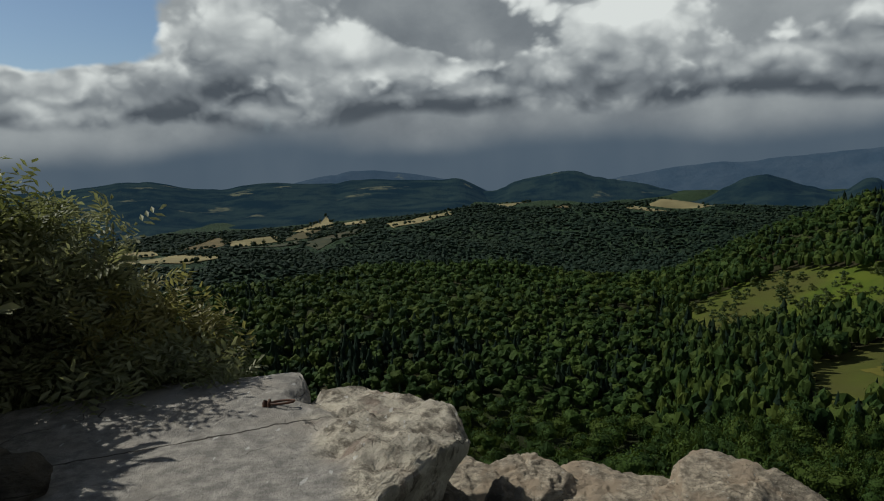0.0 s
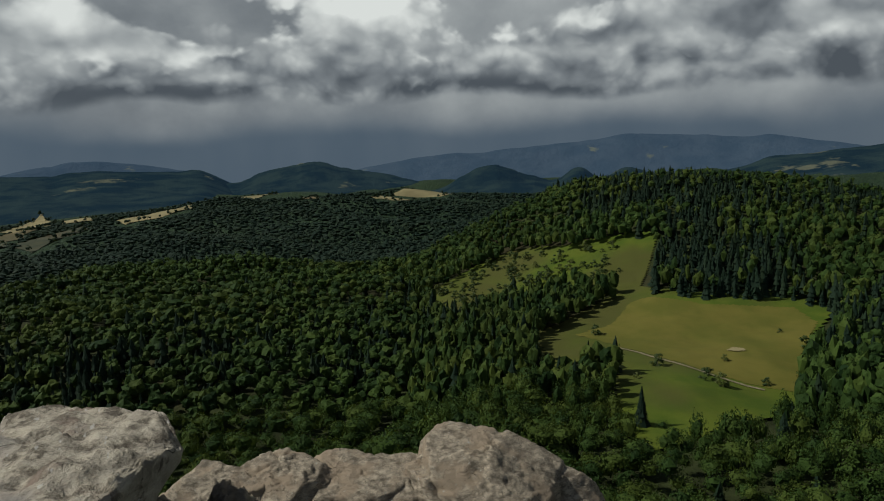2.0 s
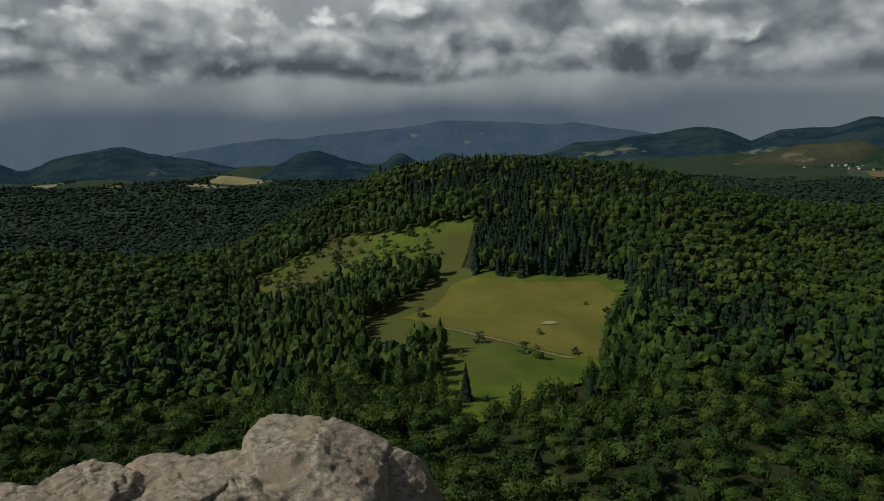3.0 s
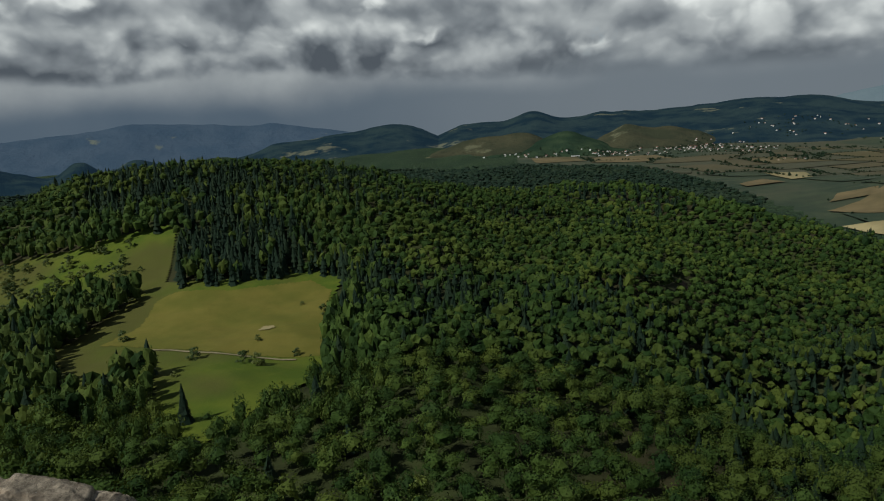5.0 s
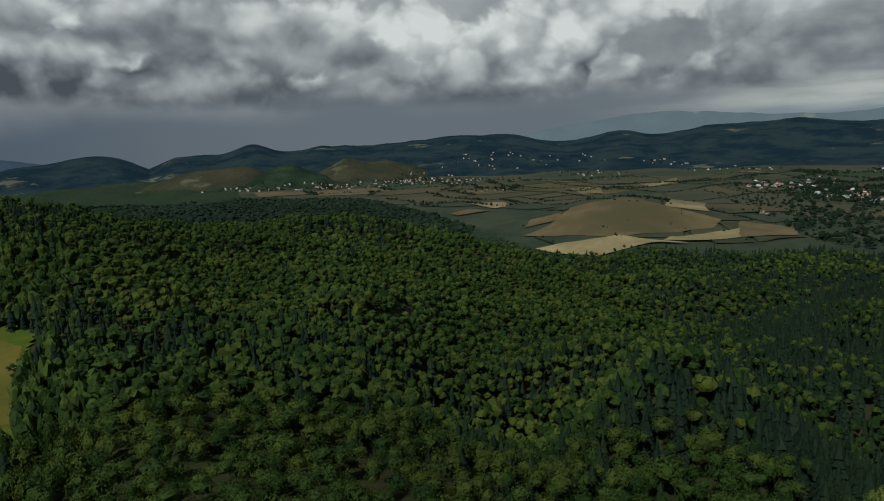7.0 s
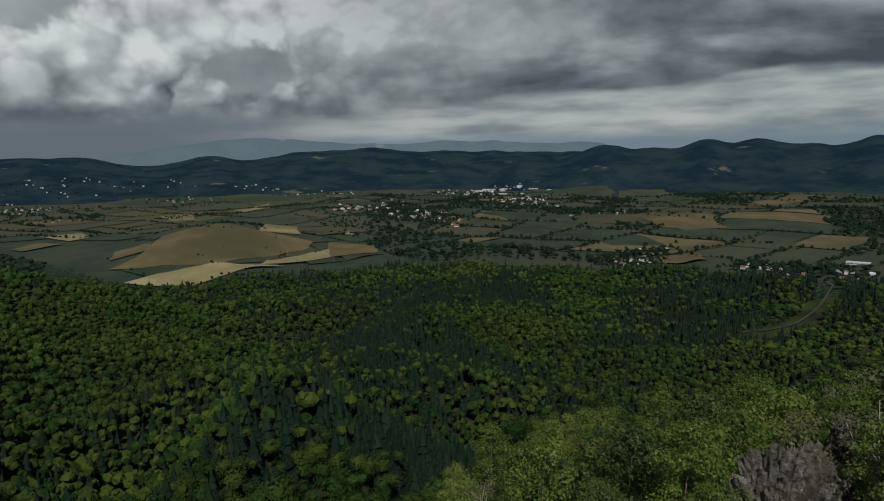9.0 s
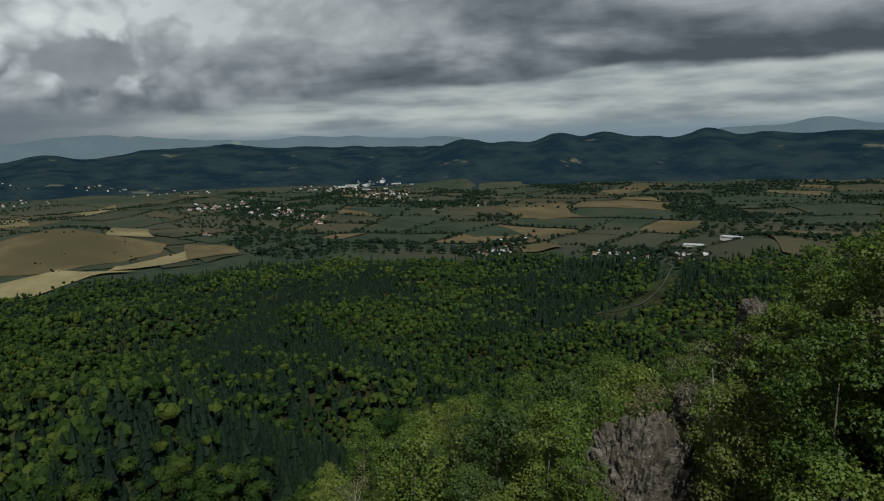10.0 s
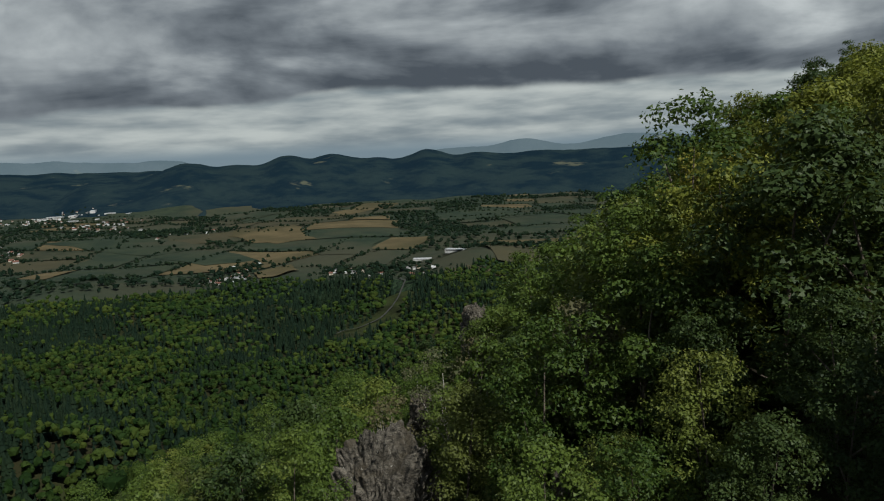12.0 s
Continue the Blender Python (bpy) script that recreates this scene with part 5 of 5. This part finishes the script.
strip("path", "pale dirt path along the mown meadow", "dirt_path", PATH, 1.1, 1.02, "path")


def field(mat, label, corners, lift=2.6, n=12):
    """A field with four corners in the plan (direction, distance), laid on the land."""
    c = np.array([polar(a, r) for a, r in corners])
    u, v = np.meshgrid(np.linspace(0, 1, n), np.linspace(0, 1, n))
    x = (1 - u) * (1 - v) * c[0, 0] + u * (1 - v) * c[1, 0] + u * v * c[2, 0] + (1 - u) * v * c[3, 0]
    y = (1 - u) * (1 - v) * c[0, 1] + u * (1 - v) * c[1, 1] + u * v * c[2, 1] + (1 - u) * v * c[3, 1]
    wob = 0.075 * np.hypot(*(c[2] - c[0]))
    x, y = x + wob * rough(x, y, 130, 71), y + wob * rough(x, y, 130, 73)
    z = land_z(x.ravel(), y.ravel()) + lift
    ob = mesh_part("field", sheet("field", np.stack([x.ravel(), y.ravel(), z], 1), grid_quads(n, n)), mat)
    return tagged(ob, label, "field", kind="structure")


BROWN, STRAW, GREEN = "dry brown pasture in the valley", "pale straw-coloured stubble field", "green field in the valley"
field("field_tan", BROWN, [(-88.4, 1215), (-96.5, 1160), (-96.4, 1440), (-92.2, 1400)])
field("field_tan", BROWN, [(-96.5, 1160), (-102.4, 1265), (-103.2, 1340), (-96.4, 1440)])
field("field_straw", STRAW, [(-89.7, 1130), (-93.9, 1074), (-101, 1105), (-96, 1168)], 3.0)
field("field_straw", STRAW, [(-99, 1128), (-104.6, 1185), (-104.7, 1275), (-99.8, 1182)], 3.0)
field("field_tan", BROWN, [(-104.6, 1184), (-108.7, 1230), (-108.7, 1306), (-104.7, 1352)], 3.0)
field("field_straw", STRAW, [(-99.4, 1380), (-102.8, 1405), (-102.4, 1560), (-100.0, 1540)], 3.2)
field("field_straw", STRAW, [(-92, 2250), (-93.2, 2030), (-94.8, 2056), (-94.2, 2300)])
field("field_straw", STRAW, [(-97, 2360), (-98.2, 2180), (-100.4, 2315), (-100.2, 2600)])
field("field_straw", STRAW, [(-83.8, 1850), (-85.8, 1705), (-87.1, 1750), (-86.5, 1870)])
field("field_tan", BROWN, [(-82.3, 1605), (-82.9, 1560), (-85.5, 1635), (-83.8, 1717)])
field("field_green", GREEN, [(-75.3, 2170), (-75.4, 2060), (-77, 2025), (-76.8, 2155)])
field("field_green", GREEN, [(-76.8, 2050), (-76.9, 1945), (-78.8, 1910), (-78.7, 2030)])
field("field_green", GREEN, [(-117.1, 1930), (-124.6, 1515), (-128.4, 1604), (-122.8, 2080)])
field("field_tan", BROWN, [(-130, 1760), (-133.9, 1582), (-137, 1612), (-132.7, 1877)])
field("field_green", GREEN, [(-124.4, 1490), (-128, 1330), (-131.6, 1366), (-129, 1562)])
field("field_tan", BROWN, [(-131.7, 1181), (-132.1, 1066), (-135.2, 1130), (-134.6, 1231)])
field("field_green", GREEN, [(-111.8, 1306), (-114.5, 1157), (-116.8, 1295), (-114.5, 1382)])
field("field_green", GREEN, [(-121.4, 2900), (-122.8, 2497), (-127.9, 2452), (-127.5, 2900)])
field("field_green", GREEN, [(-127.9, 2800), (-129.9, 2317), (-134.8, 2388), (-132, 2850)])
field("field_tan", BROWN, [(-130.2, 1831), (-131.4, 1623), (-137, 1585), (-135, 1855)], 3.0)
field("field_green", GREEN, [(-135.4, 1570), (-136.6, 1324), (-141.2, 1323), (-140.4, 1533)])
field("field_olive", "dull olive mown field near the woods", [(-144.9, 1000), (-145.7, 930), (-152.4, 985), (-149.1, 1040)])
field("field_olive", "dull olive mown field in the valley", [(-150.1, 1302), (-151.5, 1060), (-155.2, 1080), (-154.8, 1327)])
field("field_green", GREEN, [(-146.1, 2280), (-147.9, 1816), (-154.4, 1861), (-152.6, 2211)])
field("field_tan", BROWN, [(-138.2, 2246), (-139.1, 2132), (-142.8, 2398), (-142.4, 2600)])
for mat, label, corners in FAR_FIELDS:
    field(mat, label, corners, 1.6, 20)


def split(x0, y0, x1, y1, rng, out, depth=0):
    w, h = x1 - x0, y1 - y0
    if w * h < 46000 and rng.uniform() < 0.6 or w * h < 14000:
        out.append((x0, y0, x1, y1))
        return
    k = rng.uniform(0.35, 0.65)
    if w > h * rng.uniform(0.7, 1.5):
        split(x0, y0, x0 + w * k, y1, rng, out, depth + 1), split(x0 + w * k, y0, x1, y1, rng, out, depth + 1)
    else:
        split(x0, y0, x1, y0 + h * k, rng, out, depth + 1), split(x0, y0 + h * k, x1, y1, rng, out, depth + 1)


def bent(x, y):
    """Bends the boundaries of the plots, as they follow the land."""
    return float(x + 190 * rough(x, y, 520, 81, 2)), float(y + 190 * rough(x, y, 520, 83, 2))


def patchwork():
    """The farmland between the large fields: plots, hedges along them, and copses."""
    rng = np.random.default_rng(3)
    cells, hedge = [], []
    split(-3000, -3000, 3000, 3000, rng, cells)
    c, s = math.cos(0.5), math.sin(0.5)
    for x0, y0, x1, y1 in cells:
        cor = [bent(x * c - y * s, x * s + y * c) for x, y in ((x0 + 5, y0 + 5), (x1 - 5, y0 + 5), (x1 - 5, y1 - 5), (x0 + 5, y1 - 5))]
        pol = [(math.degrees(math.atan2(-x, y)), math.hypot(x, y)) for x, y in cor]
        pol = [(a - 360 if a > 100 else a, r) for a, r in pol]
        if max(a for a, r in pol) > -62 or min(a for a, r in pol) < -172:
            continue
        if any(r < np.interp(a, FIELD_TURN, FIELD_FROM) + 25 or r > 2820 for a, r in pol):
            continue
        pick = rng.uniform()
        if pick < 0.70:
            mat = ("field_green", "field_green", "field_olive", "field_green", "field_olive", "field_tan", "field_olive")[rng.integers(0, 7)]
            field(mat, {"field_tan": BROWN, "field_olive": "dull olive pasture in the valley"}.get(mat, GREEN), pol, 1.8, 7)
        else:
            n = int((x1 - x0) * (y1 - y0) / 330)
            px, py = rng.uniform(x0, x1, n), rng.uniform(y0, y1, n)
            hedge += [(*bent(a * c - b * s, a * s + b * c), rng.uniform(9, 15)) for a, b in zip(px, py)]
        for (ax, ay), (bx, by) in zip(cor, cor[1:]):
            if rng.uniform() < 0.62:
                n = int(math.hypot(bx - ax, by - ay) / 8)
                for k in range(n):
                    if rng.uniform() < 0.8:
                        u = k / max(n, 1)
                        hedge.append((ax + (bx - ax) * u + rng.normal() * 4, ay + (by - ay) * u + rng.normal() * 4, rng.uniform(4, 11)))
    for mat, label, f in FAR_FIELDS:
        c = [polar(a, r) for a, r in f]
        for (ax, ay), (bx, by) in zip(c, c[1:] + c[:1]):
            for k in range(int(math.hypot(bx - ax, by - ay) / 9)):
                u = rng.uniform()
                if rng.uniform() < 0.4 + 0.6 * float(rough(u * 400, ax, 60, 5)):
                    hedge.append((ax + (bx - ax) * u + rng.normal() * 7, ay + (by - ay) * u + rng.normal() * 7, rng.uniform(8, 17)))
    hedge = np.array(hedge)
    az = np.degrees(np.arctan2(-hedge[:, 0], hedge[:, 1]))
    sunny = (np.abs(az + 98) < 10) & (np.hypot(hedge[:, 0], hedge[:, 1]) < 1500) & (rng.uniform(size=len(az)) < 0.6)
    hedge[np.abs(az + 98) < 10, 2] *= 0.6
    hedge = hedge[~sunny]
    z = land_z(hedge[:, 0], hedge[:, 1])
    p = np.stack([hedge[:, 0], hedge[:, 1], z, hedge[:, 2], hedge[:, 2] * rng.uniform(0.7, 1.1, len(hedge))], 1)
    scatter("hedgerow", "dark green hedgerows and copses between the fields", "leaf_conifer", p, [crown_round(rng, 6, 0.16, 1) for _ in range(8)], rng, "hedges")


patchwork()
strip("road", "pale road through the valley woods", "asphalt", [(-138, 735), (-140.5, 780), (-142.8, 830), (-143.9, 915), (-143.4, 1000), (-141, 1080)], 2.2, 2.2, "road")
drape("landslip", "bare red earth scar in the woods", "red_earth", SCARS[0], 0.8, 1.5, "landslip")
drape("landslip", "bare pale earth scar in the woods", "red_earth", SCARS[1], 0.8, 1.5, "landslip")


# ---------------------------------------------------------------- towns in the valley
def block(x0, y0, z0, x1, y1, z1):
    bm = bmesh.new()
    bmesh.ops.create_cube(bm, size=1.0)
    for v in bm.verts:
        v.co = Vector((x0 + (v.co.x + 0.5) * (x1 - x0), y0 + (v.co.y + 0.5) * (y1 - y0), z0 + (v.co.z + 0.5) * (z1 - z0)))
    return bm


def gable(w, d, z, rise, out):
    """A pitched roof with eaves, of real thickness."""
    bm = bmesh.new()
    for s in (-1, 1):
        prof = [(s * (d / 2 + out), z - out * 0.6), (0, z + rise), (0, z + rise + 0.35), (s * (d / 2 + out), z - out * 0.6 + 0.35)]
        a = [bm.verts.new((-w / 2 - out, y, q)) for y, q in prof]
        b = [bm.verts.new((w / 2 + out, y, q)) for y, q in prof]
        bm.faces.new(a), bm.faces.new(b[::-1])
        for i in range(4):
            bm.faces.new((a[i], b[i], b[(i + 1) % 4], a[(i + 1) % 4]))
    bmesh.ops.recalc_face_normals(bm, faces=bm.faces)
    return bm


def house_kind(label, wall, roof, w, d, h):
    root = thing("house", label, "house", group="houses of the valley towns")
    bm = block(-w / 2, -d / 2, -2, w / 2, d / 2, h)
    rise = d * 0.38
    for s in (-1, 1):
        tri = [bm.verts.new((s * w / 2, -d / 2, h)), bm.verts.new((s * w / 2, d / 2, h)), bm.verts.new((s * w / 2, 0, h + rise))]
        bm.faces.new(tri)
    part("wall", bm, wall, root)
    roof_ob = part("roof", gable(w, d, h, rise, 0.7), roof, root)
    part("chimney", block(w * 0.2, -0.5, h + rise * 0.5, w * 0.2 + 0.9, 0.4, h + rise + 1.2), wall, roof_ob)
    return root


def hall_kind(label, w, d, h):
    root = thing("hall", label, "building", group="halls at the edge of town")
    part("wall", block(-w / 2, -d / 2, -3, w / 2, d / 2, h), "wall_white", root)
    part("roof", block(-w / 2 - 0.5, -d / 2 - 0.5, h, w / 2 + 0.5, d / 2 + 0.5, h + 0.8), "roof_metal", root)
    for s in (-1, 1):
        part("window_band", block(-w * 0.45, s * d / 2 - 0.1, h * 0.55, w * 0.45, s * d / 2 + 0.1, h * 0.75), "window_dark", root)
    return root


def far_houses(spots):
    """The houses of the farthest quarters, a few of which can be told apart."""
    wall_v, wall_f, roof_v, roof_f = [], [], [], []
    for az, r, s, a in spots:
        x, y = polar(az, r)
        z, c, d = float(land_z(x, y)), math.cos(a), math.sin(a)

        def world(u, v, w):
            return (x + s * (u * c - v * d), y + s * (u * d + v * c), z + s * w)
        i = len(wall_v)
        wall_v += [world(u, v, w) for w in (-2, 6) for u, v in ((-7, -5), (7, -5), (7, 5), (-7, 5))] + [world(-7, 0, 9.6), world(7, 0, 9.6)]
        wall_f += [(i + k, i + (k + 1) % 4, i + 4 + (k + 1) % 4, i + 4 + k) for k in range(4)] + [(i + 7, i + 4, i + 8, i + 8), (i + 5, i + 6, i + 9, i + 9)]
        j = len(roof_v)
        roof_v += [world(u, v, w) for u in (-7.7, 7.7) for v, w in ((-5.7, 5.6), (0, 9.8), (5.7, 5.6))]
        roof_f += [(j, j + 3, j + 4, j + 1), (j + 1, j + 4, j + 5, j + 2)]
    root = tagged(thing("far_houses", "many small white houses with red roofs in the far town", "houses"), kind="stuff")
    quads = np.array([f for f in wall_f if f[2] != f[3]])
    tris = np.array([f[:3] for f in wall_f if f[2] == f[3]])
    walls = np.concatenate([tris, quads[:, :3], quads[:, [0, 2, 3]]])
    mesh_part("walls", sheet("walls", np.array(wall_v), walls, False), "wall_white", root)
    mesh_part("roofs", sheet("roofs", np.array(roof_v), np.array(roof_f), False), "roof_red", root)


GARDENS = []


def towns():
    rng = np.random.default_rng(77)
    kinds = [house_kind("white house with a red tiled roof in the valley", "wall_white", "roof_red", 14, 10, 6),
             house_kind("cream house with a red tiled roof in the valley", "wall_cream", "roof_red", 12, 9, 5),
             house_kind("white house with a grey roof in the valley", "wall_white", "roof_grey", 13, 10, 7),
             house_kind("white house with a pale metal roof in the valley", "wall_white", "roof_metal", 15, 9, 5)]
    hall = hall_kind("long white flat-roofed hall in the valley town", 62, 24, 9)
    fresh = set()

    def put(ob, az, r, scale):
        x, y = polar(az, r)
        m = pose(x, y, float(land_z(x, y)), 0, 0, rng.choice((20, 110, 45, 130)) + rng.normal() * 8)
        if ob.name in fresh:
            new_ob = copy_thing(ob, m)
        else:
            new_ob = ob
            ob.matrix_basis = m
            fresh.add(ob.name)
        new_ob.scale = (scale, scale, scale)

    # direction, distance, spread of both, number of houses
    rest = []
    count_all = 0
    for az, r, da, dr, count in ((-112.3, 1960, 2.6, 190, 34), (-115, 1720, 1.8, 80, 12), (-129.4, 1140, 1.8, 50, 18), (-131.6, 1260, 1.6, 70, 14), (-139.4, 1110, 2.6, 50, 14), (-144, 1085, 2.6, 46, 9),
                                 (-106.5, 1450, 0.6, 20, 4), (-108, 2330, 2.6, 200, 28), (-121, 2360, 2.4, 220, 34), (-128, 1900, 3, 200, 6), (-86, 2300, 1.5, 60, 4), (-118.5, 2750, 3.4, 260, 46), (-115.5, 2900, 2.6, 200, 22),
                                 (-66, 2870, 3.0, 60, 18), (-72, 2850, 3.5, 80, 34), (-78, 2920, 3.2, 190, 52), (-83, 2800, 3, 140, 26), (-80.5, 3150, 2.4, 150, 20),
                                 (-86, 3560, 4.5, 200, 20), (-91.5, 3600, 3, 150, 12), (-99.5, 3350, 2, 90, 12), (-94.5, 3050, 2.4, 90, 12), (-104, 3000, 3, 140, 10)):
        for k in range(count):
            a, d, s = az + rng.normal() * da * 0.55, r + rng.normal() * dr * 0.6, rng.uniform(0.5, 0.9) * (0.62 if r < 1400 else 0.85 if r < 2100 else 1.0 if r < 2700 else 0.7)
            count_all += 1
            if count_all <= 290:
                put(kinds[rng.choice(4, p=(0.42, 0.22, 0.16, 0.2))], a, d, s)
            else:
                rest.append((a, d, s, rng.uniform(0, 3.14)))
            GARDENS.extend((a + rng.normal() * 0.7, d + rng.normal() * 30) for _ in range(5 if r < 1400 else 3))
    far_houses(rest)
    xy = np.array([polar(a, d) for a, d in GARDENS])
    z = land_z(xy[:, 0], xy[:, 1])
    w = rng.uniform(5, 12, len(xy))
    scatter("garden_trees", "dark green trees among the houses of the town", "leaf_conifer", np.column_stack([xy, z - 0.5, w, w * 0.8]), [crown_round(rng, 6, 0.2, 1) for _ in range(6)], rng, "trees")
    for az, r, s in ((-117.2, 2930, 0.7), (-118.1, 2960, 0.9), (-119.3, 2940, 0.8), (-120.6, 2970, 0.75), (-119.2, 2600, 0.55), (-120.8, 2680, 0.5), (-123, 2900, 0.5), (-121.7, 2920, 0.6), (-145.4, 1180, 0.5), (-148.2, 1160, 0.55), (-70, 2790, 0.5), (-112, 1850, 0.45)):
        put(hall, az, r, s)


towns()
